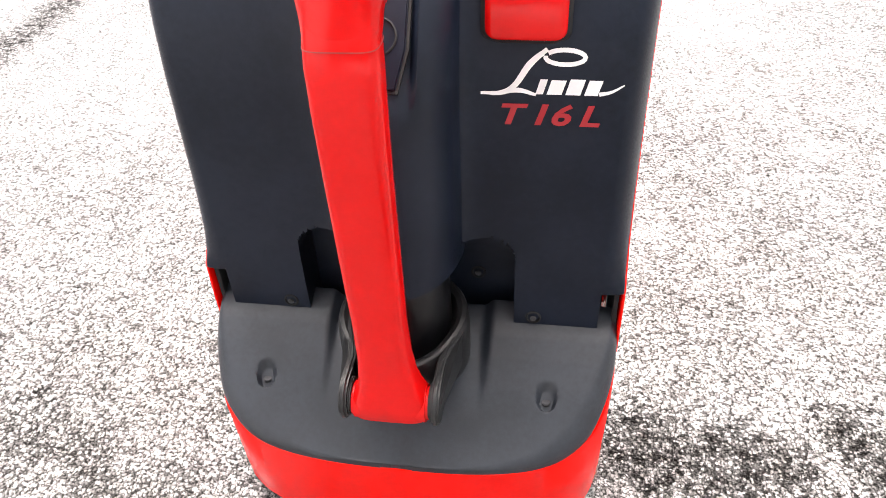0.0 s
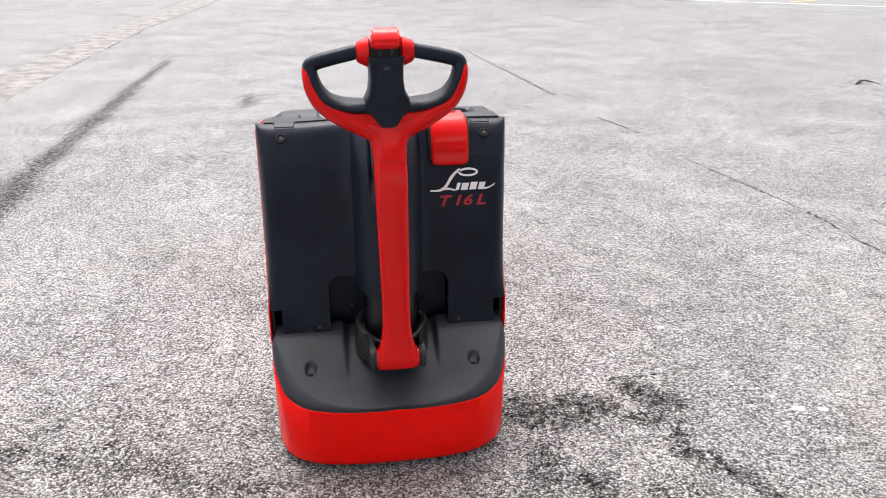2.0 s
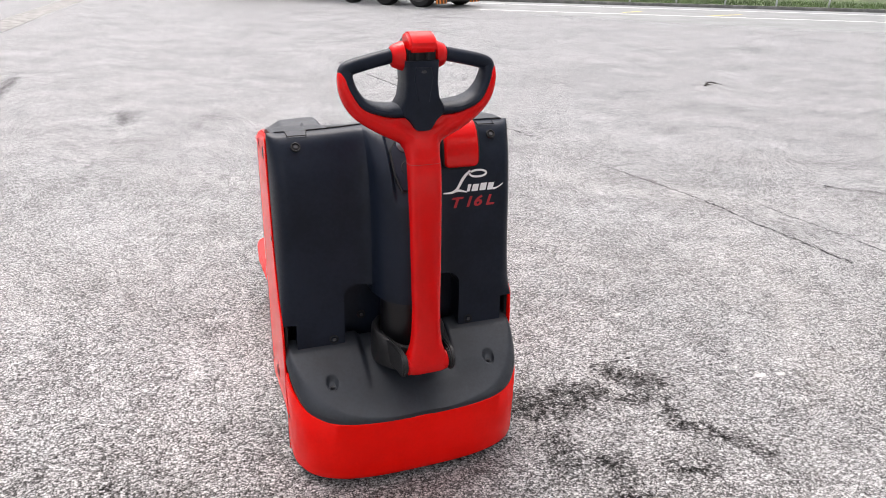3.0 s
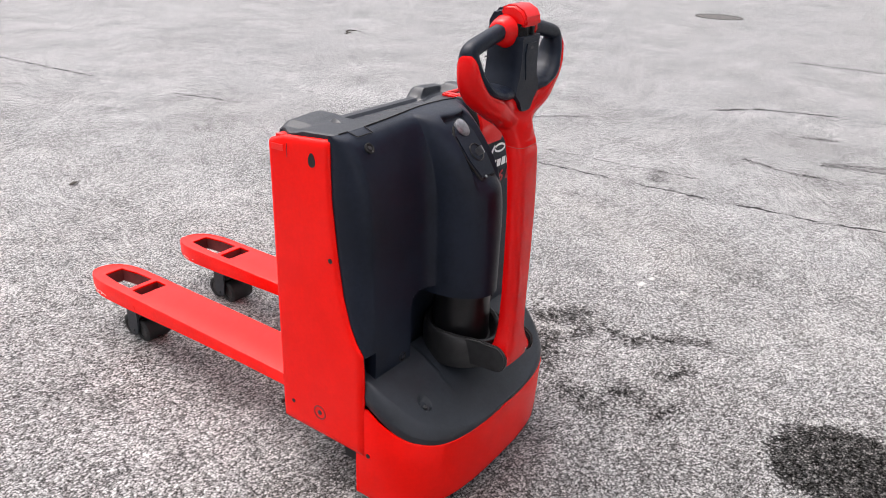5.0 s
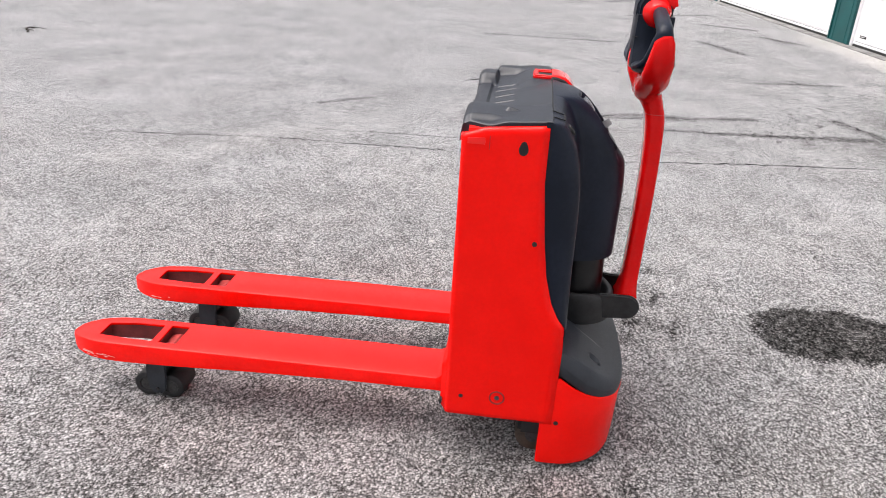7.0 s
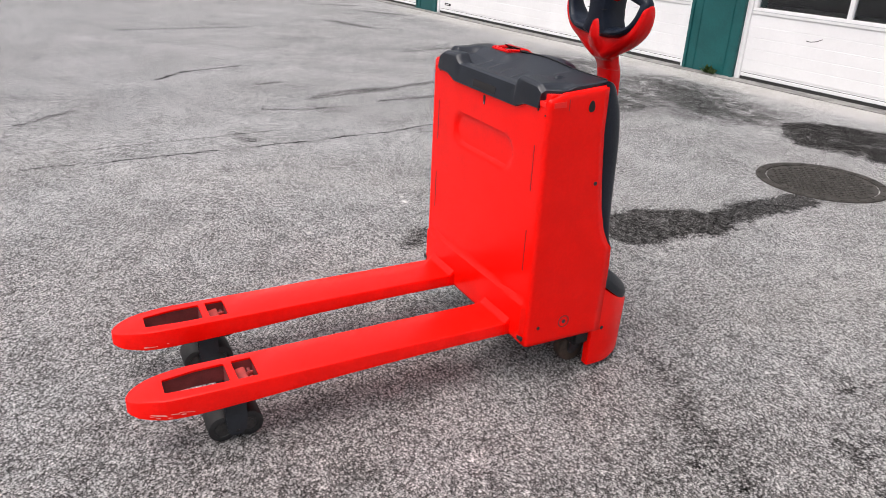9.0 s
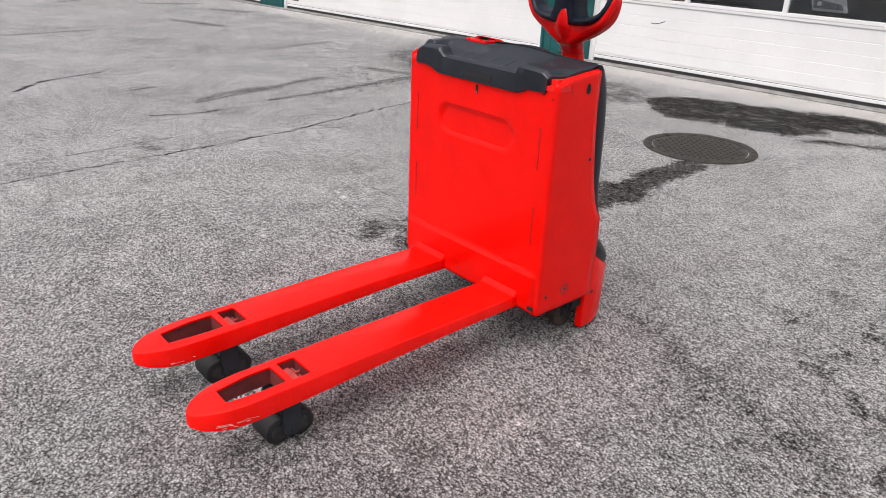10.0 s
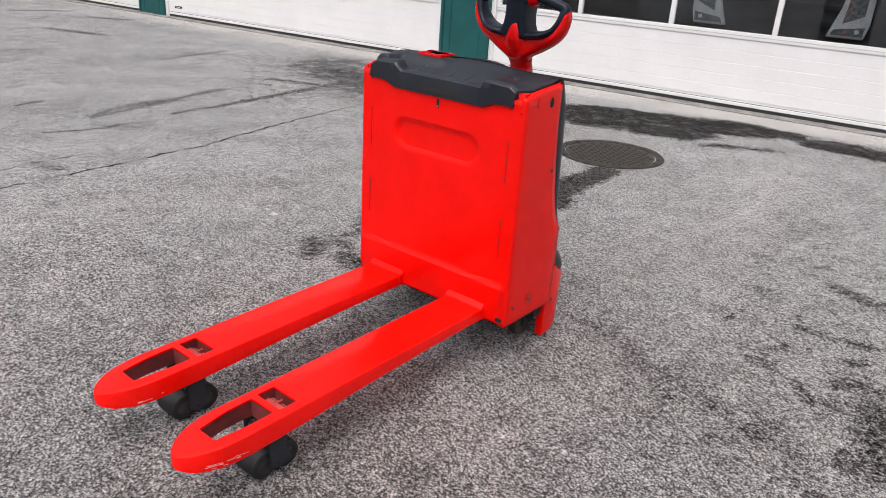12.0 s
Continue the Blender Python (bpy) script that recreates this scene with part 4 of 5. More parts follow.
# the arm leans a little out of the middle
PIVOT = Matrix.Translation((0, -0.500, 0.372))
tiller.matrix_basis = Matrix.Translation((0.006, 0, -0.004)) @ PIVOT @ Matrix.Rotation(0.019, 4, "X") @ Matrix.Rotation(-0.014, 4, "Y") @ PIVOT.inverted()
shell = part("handle_shell", shell_bulk(), RED_GLOSS, tiller, "glossy red forked handle shell", 60)
blend = shell.modifiers.new("blend", "REMESH")
blend.mode, blend.voxel_size, blend.use_smooth_shade = "VOXEL", 0.0035, True
ease = shell.modifiers.new("ease", "SMOOTH")
ease.factor, ease.iterations = 0.5, 14

for sign in (-1, 1):
    inner = [(0.0, 1.078), (0.045, 1.080), (0.085, 1.084), (0.115, 1.090), (0.148, 1.106), (0.170, 1.134), (0.182, 1.162), (0.184, 1.178), (0.174, 1.190), (0.128, 1.202), (0.070, 1.214)]
    path = curve([(sign * x, head_y(z) + 0.006 * ramp(0.14 - x, 0.0, 0.04) * ramp(1.15 - z, 0.0, 0.04), z) for x, z in inner], 5)
    last = len(path) - 1
    rr = [(table(k / last, ((0, 0.020), (0.2, 0.016), (0.3, 0.0145), (0.5, 0.014), (0.62, 0.017), (0.72, 0.020), (0.8, 0.018), (1, 0.0175))), table(k / last, ((0, 0.036), (0.1, 0.045), (0.22, 0.051), (0.36, 0.046), (0.5, 0.034), (0.66, 0.024), (0.75, 0.020), (1, 0.0175)))) for k in range(last + 1)]
    part("hand_grip", sweep(path, rr, 20, (0, 1, 0), 2.3), BLACK, tiller, "black rubberised hand grip")
    knob = [(0.072, 0.010), (0.071, 0.019), (0.067, 0.024), (0.058, 0.028), (0.047, 0.032), (0.041, 0.034), (0.037, 0.028)]
    knob_bm = lathe([(sign * x, r) for x, r in knob], 0, (0, 0, 0), 24)
    for v in knob_bm.verts:
        # thumb wing: longer to the back and drawn down at the front
        v.co.y *= 1.12 if v.co.y > 0 else 1.0
        v.co.z *= 1.12 if v.co.z < 0 else 1.0
        v.co += Vector((0, -0.436, 1.214))
    switch = part("travel_switch", knob_bm, RED_GLOSS, tiller, "red butterfly travel switch")

# black centre of the head, the horn rocker above it
centre_front = [(0.0, 1.036), (0.017, 1.037), (0.024, 1.043), (0.036, 1.062), (0.055, 1.078), (0.053, 1.094), (0.042, 1.117), (0.038, 1.150), (0.040, 1.205)]
outline = centre_front + [(-x, z) for x, z in reversed(centre_front[1:])]
head_bm = bmesh.new()
head_rings = []
for f, y in ((0.93, -0.4825), (1.0, -0.4795), (1.08, -0.467), (1.12, -0.440), (1.12, -0.405), (0.98, -0.390), (0.70, -0.386)):
    ring = []
    for x, z in outline:
        slope = 0.010 * ramp(z, 1.13, 1.05) if y < -0.46 else 0.0
        sunk = 0.026 * (1 - ramp(z, 1.115, 1.150)) * (1 - ramp(abs(x), 0.030, 0.042)) if y > -0.42 else 0.0
        ring.append(head_bm.verts.new((x * f, y - slope * 0.2 - sunk, max(z, 1.065) if y > -0.46 else z)))
    head_rings.append(ring)
head_bm.faces.new(head_rings[0]), head_bm.faces.new(head_rings[-1])
for a, b in zip(head_rings, head_rings[1:]):
    for i in range(len(a)):
        head_bm.faces.new((a[i], a[(i + 1) % len(a)], b[(i + 1) % len(b)], b[i]))
head = part("tiller_head", head_bm, BLACK, tiller, "black plastic tiller head")
plate = [(-0.020, 1.19), (0.020, 1.19), (0.024, 1.165), (0.014, 1.108), (-0.014, 1.108), (-0.024, 1.165)]
plate_bm = bmesh.new()
plate_rings = [[plate_bm.verts.new((x * f, -d, z)) for x, z in plate] for f, d in ((1.0, 0.479), (1.0, 0.4842), (0.94, 0.4855))]
plate_bm.faces.new(plate_rings[-1])
for a, b in zip(plate_rings, plate_rings[1:]):
    for i in range(6):
        plate_bm.faces.new((a[i], a[(i + 1) % 6], b[(i + 1) % 6], b[i]))
part("keypad", plate_bm, BLACK, head, "black keypad plate")
badge = disc((0, 0, 0), 1, 0.0035, 0.002, seg=12)
bmesh.ops.scale(badge, verts=badge.verts, vec=(2.0, 1, 1))
bmesh.ops.translate(badge, verts=badge.verts, vec=(0, -0.4858, 1.180))
part("badge", badge, DULL_STEEL, head, "small grey emblem")
part("rear_seam", box(-0.0415, -0.400, 1.150, 0.0415, -0.386, 1.1515), DARK, head)
part("switch_axle", box(-0.036, -0.470, 1.195, 0.036, -0.395, 1.235, 0.004), DARK, head)
for x in (-0.014, 0.014):
    part("switch_rib", box(x - 0.005, -0.478, 1.20, x + 0.005, -0.462, 1.232, 0.002), RUBBER, head)
rocker = [(-0.484, 1.224), (-0.486, 1.242), (-0.474, 1.260), (-0.452, 1.270), (-0.425, 1.268), (-0.415, 1.258), (-0.420, 1.236), (-0.44, 1.228)]
part("horn_rocker", prism(rocker, 0, -0.035, 0.035, 0.006, 3), RED_GLOSS, tiller, "red safety rocker button")
rocker_back = [(-0.445, 1.225), (-0.420, 1.262), (-0.398, 1.256), (-0.384, 1.230), (-0.384, 1.19), (-0.44, 1.19)]
part("rocker_rear", prism(rocker_back, 0, -0.034, 0.034, 0.008, 3), BLACK, tiller, "black rear of the rocker")


# forks
def fork_outline(x):
    half = ((0.0, 0.081), (1.0, 0.081), (1.045, 0.078), (1.085, 0.071), (1.12, 0.059), (1.148, 0.043), (1.166, 0.026), (1.175, 0.010))
    side = [(w, y) for y, w in half]
    pts = []
    for (w0, y0), (w1, y1) in zip(side, side[1:]):
        n = 12 if y0 == 0.0 else 1
        pts += [(lerp(w0, w1, k / n), lerp(y0, y1, k / n)) for k in range(n)]
    pts.append(side[-1])
    return [(x + w, y) for w, y in pts] + [(x - w, y) for w, y in reversed(pts)]


def fork_bottom(y):
    return table(y, ((0.0, 0.163), (0.30, 0.160), (0.56, 0.152), (0.78, 0.141), (0.88, 0.136), (1.08, 0.132), (1.15, 0.136), (1.18, 0.145)))


def fork_top(y):
    return table(y, ((0.0, 0.207), (0.4, 0.205), (1.0, 0.199), (1.12, 0.194), (1.165, 0.188), (1.18, 0.183)))


def rounded(pts, r, n=4):
    """A closed outline with its corners rounded."""
    out = []
    for i, p in enumerate(pts):
        p, a, b = Vector(p), Vector(pts[i - 1]), Vector(pts[(i + 1) % len(pts)])
        u, v = (a - p).normalized() * r, (b - p).normalized() * r
        for k in range(n + 1):
            t = k / n
            out.append(tuple((p + u) * (1 - t) ** 2 + p * 2 * t * (1 - t) + (p + v) * t**2))
    return out


def fork_mesh(x):
    bm = bmesh.new()
    outer = fork_outline(x)
    pocket = rounded([(x - 0.047, 0.905), (x + 0.047, 0.905), (x + 0.046, 0.985), (x + 0.034, 1.078), (x - 0.034, 1.078), (x - 0.046, 0.985)], 0.007)
    window = rounded([(x - 0.050, 0.826), (x + 0.050, 0.826), (x + 0.050, 0.884), (x - 0.050, 0.884)], 0.005)

    def ring(pts, height, shrink=0.0):
        return [bm.verts.new((x + (px - x) * (1 - shrink / 0.083), py - (shrink if py > 1.1 else 0), height(py))) for px, py in pts]

    rings = [ring(outer, lambda y: fork_top(y), 0.007), ring(outer, lambda y: fork_top(y) - 0.002, 0.002), ring(outer, lambda y: fork_top(y) - 0.007), ring(outer, lambda y: fork_bottom(y) + 0.004), ring(outer, fork_bottom, 0.005)]
    n = len(outer)
    for a, b in zip(rings, rings[1:]):
        for i in range(n):
            bm.faces.new((a[i], a[(i + 1) % n], b[(i + 1) % n], b[i]))
    tops, lows = [rings[0]], [rings[-1]]
    for hole in (pocket, window):
        # hollow fork: only the rims of the openings have walls
        a, m = ring(hole, fork_top), len(hole)
        inner = ring(hole, lambda y: fork_top(y) - 0.007)
        for i in range(m):
            bm.faces.new((a[i], a[(i + 1) % m], inner[(i + 1) % m], inner[i]))
        tops.append(a)
    lows.append(ring(rounded([(x - 0.070, 0.795), (x + 0.070, 0.795), (x + 0.069, 1.02), (x + 0.052, 1.105), (x - 0.052, 1.105), (x - 0.069, 1.02)], 0.007), fork_bottom))
    for loops in (tops, lows):
        pairs = [(r[i], r[(i + 1) % len(r)]) for r in loops for i in range(len(r))]
        edges = [bm.edges.get(p) or bm.edges.new(p) for p in pairs]
        bmesh.ops.triangle_fill(bm, use_beauty=True, edges=edges, normal=(0, 0, 1))
    return bm


FORK_X = (-0.197, 0.188)
for x in FORK_X:
    fork = part("fork", fork_mesh(x), RED_FORK, truck, "long red steel fork with open pocket", 40)
    flange = [(0.0, 0.165), (0.0, 0.226), (0.014, 0.223), (0.022, 0.214), (0.028, 0.2088), (0.036, 0.2075), (0.036, 0.165)]
    part("weld_flange", prism(flange, 0, x - 0.0835, x + 0.0835, 0.003), RED, fork)
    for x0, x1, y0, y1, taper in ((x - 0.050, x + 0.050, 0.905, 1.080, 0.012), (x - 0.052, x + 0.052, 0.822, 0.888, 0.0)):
        # inner walls of the opening, their shade put into the darker red
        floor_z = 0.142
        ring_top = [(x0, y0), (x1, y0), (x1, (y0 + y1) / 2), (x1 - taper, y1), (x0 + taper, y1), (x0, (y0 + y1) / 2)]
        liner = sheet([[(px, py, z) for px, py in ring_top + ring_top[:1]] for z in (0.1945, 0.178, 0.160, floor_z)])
        part("opening_liner", liner, MAROON, fork, "dull red inner walls darkened for shade")
    lever = [(0.846, 0.150), (0.846, 0.174), (0.850, 0.178), (0.880, 0.172), (0.884, 0.168), (0.884, 0.150)]
    linkage = part("push_lever", prism(lever, 0, x - 0.046, x + 0.046, 0.002), RED_DULL, fork, "dull red roller linkage")
    part("lever_rib", prism([(0.828, 0.150), (0.830, 0.182), (0.852, 0.178), (0.852, 0.150)], 0, x + 0.004, x + 0.012, 0.002), RED_DULL, linkage)
    part("lever_pin", disc((x, 0.836, 0.164), 0, 0.006, 0.096, 0.002, 14), MAROON, linkage)
    # dark block added below the window, standing in for the shade inside
    part("window_shade_block", box(x - 0.052, 0.824, 0.120, x + 0.052, 0.886, 0.140), DARK, fork)
    for sx in (-1, 1):
        part("axle_end", disc((x + sx * 0.081, 0.838, 0.160), 0, 0.009, 0.003, 0.001, 16), RED_FORK, fork)
    bogie = [(0.866, 0.142), (0.930, 0.142), (0.930, 0.075), (0.924, 0.034), (0.912, 0.020), (0.884, 0.020), (0.872, 0.034), (0.866, 0.075)]
    bogie_part = part("wheel_bogie", prism(bogie, 0, x - 0.057, x - 0.049, 0.003), BLACK_DECK, fork, "dark roller bracket")
    part("bogie_plate", prism(bogie, 0, x + 0.049, x + 0.057, 0.003), BLACK_DECK, bogie_part)
    part("bogie_arm", box(x - 0.05, 0.870, 0.085, x + 0.05, 0.926, 0.138, 0.008), RUBBER, bogie_part)
    for sx in (-1, 1):
        part("bracket_bolt", disc((x + sx * 0.057, 0.898, 0.036), 0, 0.006, 0.004, 0.001, 12), CAST, bogie_part)
    for y in (0.860, 0.936):
        wheel = part("load_roller", turned([(-0.047, 0.034), (-0.044, 0.0395), (-0.038, 0.041), (0.038, 0.041), (0.044, 0.0395), (0.047, 0.034), (0.047, 0.024), (0.041, 0.021), (0.041, 0.012), (-0.041, 0.012), (-0.041, 0.021), (-0.047, 0.024)], 0, (x, y, 0.041), 32), RUBBER, fork, "dark polyurethane load roller")
        part("roller_hub", disc((x, y, 0.041), 0, 0.0235, 0.088, 0.002, 20), DIRTY_HUB, wheel)
        for sx in (-1, 1):
            # pale arc on the end of the roller
            line = [(x + sx * 0.0444, y + 0.0165 * math.cos(a), 0.041 + 0.0165 * math.sin(a)) for a in np.linspace(2.0, 3.6, 9)]
            part("roller_arc", sweep(line, (0.0018, 0.0012), 6, (1, 0, 0)), DULL_STEEL, wheel)
    # scratched paint at the tip
    for k in range(11 if x < 0 else 3):
        y = 0.99 + 0.125 * random.random() ** 0.8
        w = table(y, ((0.95, 0.081), (1.0, 0.081), (1.045, 0.078), (1.085, 0.071), (1.12, 0.059)))
        ang = math.atan2(w - table(y + 0.01, ((0.95, 0.081), (1.0, 0.081), (1.045, 0.078), (1.085, 0.071), (1.12, 0.059), (1.148, 0.043))), 0.01)
        z = fork_bottom(y) + random.uniform(0.006, 0.020)
        length, deep = random.choice((0.003, 0.006, 0.011, 0.020)), random.uniform(0.0003, 0.0010)
        scratch = box(-0.0006, -length, -deep, 0.0006, length, deep)
        bmesh.ops.rotate(scratch, verts=scratch.verts, matrix=Matrix.Rotation(random.uniform(-0.10, 0.16), 3, "X"))
        bmesh.ops.rotate(scratch, verts=scratch.verts, matrix=Matrix.Rotation(-ang, 3, "Z"))
        bmesh.ops.translate(scratch, verts=scratch.verts, vec=(x - w, y, z))
        part("scratch", scratch, CHIP, fork, "pale scratch in the paint")
part("fork_carriage", box(-0.31, -0.03, 0.165, 0.27, 0.004, 0.20, 0.004), RED, truck)

# wheels under the body
def wheel_at(name, x, y, r, width, tyre, label):
    w = part(name, lathe([(-width / 2, r * 0.8), (-width / 2 + 0.004, r * 0.96), (-width / 2 + 0.01, r), (width / 2 - 0.01, r), (width / 2 - 0.004, r * 0.96), (width / 2, r * 0.8), (width / 2 - 0.006, r * 0.5), (-width / 2 + 0.006, r * 0.5)], 0, (x, y, r), 36), tyre, truck, label)
    part("hub", disc((x, y, r), 0, r * 0.45, width + 0.004, 0.003), DULL_STEEL, w)
    return w


wheel_at("drive_wheel", 0.0, -0.345, 0.11, 0.07, TYRE_BROWN, "brown polyurethane drive wheel")
for sign in (-1, 1):
    castor = wheel_at("castor_wheel", sign * 0.262, -0.258, 0.052, 0.045, TYRE_BROWN, "worn brown castor wheel")
    part("castor_fork", box(sign * 0.262 - 0.032, -0.282, 0.05, sign * 0.262 - 0.026, -0.236, 0.19, 0.002), DULL_STEEL, castor)
    part("castor_fork", box(sign * 0.262 + 0.026, -0.282, 0.05, sign * 0.262 + 0.032, -0.236, 0.19, 0.002), DULL_STEEL, castor)


# ---- workshop building ----
WALL = pose(0, -5.705, 0, 0, 0, 6.16)
TEAL = worn("teal_painted_steel", (0.003, 0.076, 0.078), 0.45, 0.15, 3, 0.05)
WHITE = worn("white_coated_steel", (0.76, 0.76, 0.77), 0.45, 0.03, 2, 0.05)
GASKET = worn("black_seal", (0.02, 0.02, 0.02), 0.7, 0.3, 12)
ALU = worn("aluminium_rail", (0.55, 0.56, 0.58), 0.45, 0.1, 12, metal=0.7)
CONCRETE = worn("pale_concrete", (0.175, 0.170, 0.163), 0.75, 0.45, 5, 0.6, grit=120)
IRON = worn("cast_iron", (0.030, 0.027, 0.024), 0.6, 0.45, 14, 0.3, spec=0.25)
INSIDE = worn("dark_hall_enclosure", (0.05, 0.05, 0.055), 0.9, 0.2, 2)


def glass():
    n = Nodes("window_glass")
    n.bsdf.inputs["Transmission Weight"].default_value = 1.0
    n.bsdf.inputs["IOR"].default_value = 1.45
    return n.done((0.55, 0.58, 0.60), 0.02)


GLASS = glass()


def on_wall(ob):
    ob.matrix_basis = WALL
    return ob


def pillar(name, s0, s1, label):
    ob = tagged(on_wall(part(name, box(s0, -0.35, 0, s1, 0.02, 5.0), TEAL)), label, "pillar", kind="structure")
    w = s1 - s0
    for f in (0.20, 0.80):
        part("panel_rib", box(s0 + f * w - 0.010, 0.0195, 0.0, s0 + f * w + 0.010, 0.026, 5.0, 0.003), TEAL, ob)
    part("corner_trim", box(s0 - 0.004, 0.0195, 0.0, s0 + 0.035, 0.036, 5.0, 0.004), TEAL, ob)
    part("corner_trim", box(s1 - 0.035, 0.0195, 0.0, s1 + 0.004, 0.036, 5.0, 0.004), TEAL, ob)
    return ob


pillar("pillar_1", 9.57, 10.18, "teal painted steel pillar between garage doors")
pillar("pillar_2", 3.69, 4.36, "teal painted steel pillar between garage doors")
pillar("pillar_3", -2.0, -1.38, "teal painted steel pillar between garage doors")
pillar("pillar_4", 15.4, 16.0, "teal painted steel pillar between garage doors")


def sectional_door(name, s0, s1):
    """A white sectional garage door: ribbed panels, a row of panes, rails and a black foot seal."""
    door = tagged(on_wall(new(name)), "white sectional garage door with a row of dark panes", "garage door", kind="structure")
    a, b = s0 + 0.06, s1 - 0.06
    for s, e in ((s0, a), (b, s1)):
        part("door_frame", box(s, -0.08, 0, e, -0.005, 4.2, 0.004), WHITE, door)
    part("foot_seal", box(a, -0.075, 0.0, b, -0.024, 0.038, 0.006), GASKET, door, "black rubber foot seal")
    part("foot_rail", box(a, -0.085, 0.038, b, -0.026, 0.070, 0.003), WHITE, door)
    part("foot_joint", box(a, -0.080, 0.070, b, -0.040, 0.076), GASKET, door)
    part("foot_panel", box(a, -0.085, 0.076, b, -0.0345, 0.095), WHITE, door)
    # lower ribbed section
    outline = [(-0.07, 0.095)]
    z = 0.095
    while z < 0.66:
        outline += [(-0.0325, z + 0.001), (-0.030, z + 0.004), (-0.030, z + 0.110), (-0.0325, z + 0.113)]
        z += 0.114
    outline += [(-0.034, 0.672), (-0.07, 0.672)]
    part("panel", prism(outline, 0, a, b), WHITE, door, "ribbed white panel")
    part("sill_rail", box(a, -0.085, 0.672, b, -0.022, 0.735, 0.004), WHITE, door)
    part("sill_joint", box(a, -0.03, 0.700, b, -0.0205, 0.706), ALU, door)
    # panes with white bars
    z0, z1 = 0.735, 1.36
    for top in (0.0, 0.75, 1.5):
        part("cross_rail", box(a, -0.085, z1 + top, b, -0.022, z1 + top + 0.12, 0.004), WHITE, door)
        bars = [b] + [v for v in (2.63 - k for k in range(6)) if v > a + 0.2] if s1 < 4 else [b - k for k in range(8) if b - k > a + 0.2]
        for bar, nxt in zip(bars, bars[1:] + [a + 0.0475]):
            part("glazing_bar", box(bar - 0.0475, -0.08, z0 + top, bar, -0.024, z1 + top, 0.004), WHITE, door)
            pane = part("pane", box(nxt, -0.058, z0 + top + 0.002, bar - 0.0475, -0.050, z1 + top - 0.002), GLASS, door, "dark reflecting window pane")
            pane.visible_shadow = False
        part("glazing_bar", box(a, -0.08, z0 + top, a + 0.0475, -0.024, z1 + top, 0.004), WHITE, door)
    part("upper_panel", box(a, -0.07, 2.98, b, -0.03, 4.2, 0.004), WHITE, door)
    return door


sectional_door("door_1", -1.38, 3.69)
sectional_door("door_2", 4.36, 9.57)
sectional_door("door_3", 10.18, 15.4)
tagged(on_wall(part("wall_upper", box(-2.0, -0.35, 4.2, 16.0, 0.012, 5.2), TEAL)), "teal painted steel band above the doors", "wall", kind="structure")
tagged(on_wall(part("wall_side", box(-14.0, -0.35, 0.0, -2.0, 0.0, 5.2), WHITE)), "white steel clad workshop wall", "wall", kind="structure")
tagged(on_wall(part("wall_far", box(16.0, -0.35, 0.0, 30.0, 0.0, 5.2), WHITE)), "white steel clad workshop wall", "wall", kind="structure")
# back wall, roof and end walls are added to enclose the hall from daylight
tagged(on_wall(part("hall_back_wall", box(-14.0, -9.3, 0.0, 30.0, -9.0, 5.2), INSIDE)), "added dark back wall closing the workshop hall", "wall", kind="structure")
tagged(on_wall(part("hall_roof", box(-14.0, -9.3, 5.2, 30.0, 0.15, 5.4), INSIDE)), "unseen flat roof closing the workshop hall", "roof", kind="structure")
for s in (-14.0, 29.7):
    tagged(on_wall(part("hall_end_wall", box(s, -9.0, 0.0, s + 0.3, -0.35, 5.2), INSIDE)), "unseen end wall closing the workshop hall", "wall", kind="structure")
tagged(on_wall(part("threshold", box(-2.0, -0.35, 0.0, 16.0, 0.16, 0.006), CONCRETE)), "pale dusty concrete threshold strip", "threshold", kind="structure")

# lorry standing inside the hall, its lamps close behind the panes
HALL_PAINT = worn("dark_cab_paint", (0.035, 0.037, 0.042), 0.4, 0.3, 2)
LAMP_FRAME = worn("pale_lamp_bezel", (0.55, 0.56, 0.58), 0.4, 0.2, 12)
LAMP_GLASS = worn("grey_lamp_lens", (0.16, 0.17, 0.18), 0.15, 0.4, 30)
cab = on_wall(thing("hall_lorry", "dark lorry cab with pale headlamps inside the hall", "lorry"))
part("cab_front", box(-0.75, -2.6, 0.55, 2.2, -0.66, 3.3, 0.10, 3), HALL_PAINT, cab)
part("bumper", box(-0.8, -1.2, 0.35, 2.25, -0.60, 0.70, 0.05, 3), HALL_PAINT, cab)
for mirror in (1, -1):
    def across(s):
        return s if mirror > 0 else 1.46 - s
    outer = [(across(s), z) for s, z in ((1.575, 1.20), (1.575, 0.86), (1.545, 0.735), (1.215, 0.735), (1.30, 0.99), (1.34, 1.20))]
    bezel = part("headlamp", prism(outer, 1, -0.66, -0.60, 0.008), LAMP_FRAME, cab, "pale headlamp bezel")
    lens_upper = [(across(s), z) for s, z in ((1.52, 1.17), (1.52, 0.95), (1.34, 0.87), (1.37, 1.17))]
    part("lens", prism(lens_upper, 1, -0.605, -0.592, 0.003), LAMP_GLASS, bezel, "dark headlamp lens")
    lens_lower = [(across(s), z) for s, z in ((1.545, 0.85), (1.535, 0.76), (1.25, 0.76), (1.275, 0.81))]
    part("lens", prism(lens_lower, 1, -0.605, -0.592, 0.003), LAMP_GLASS, bezel, "dark headlamp lens")
    part("lamp_reflector", disc((across(1.48), -0.592, 0.805), 1, 0.022, 0.012, 0.003, 14), LAMP_FRAME, bezel)
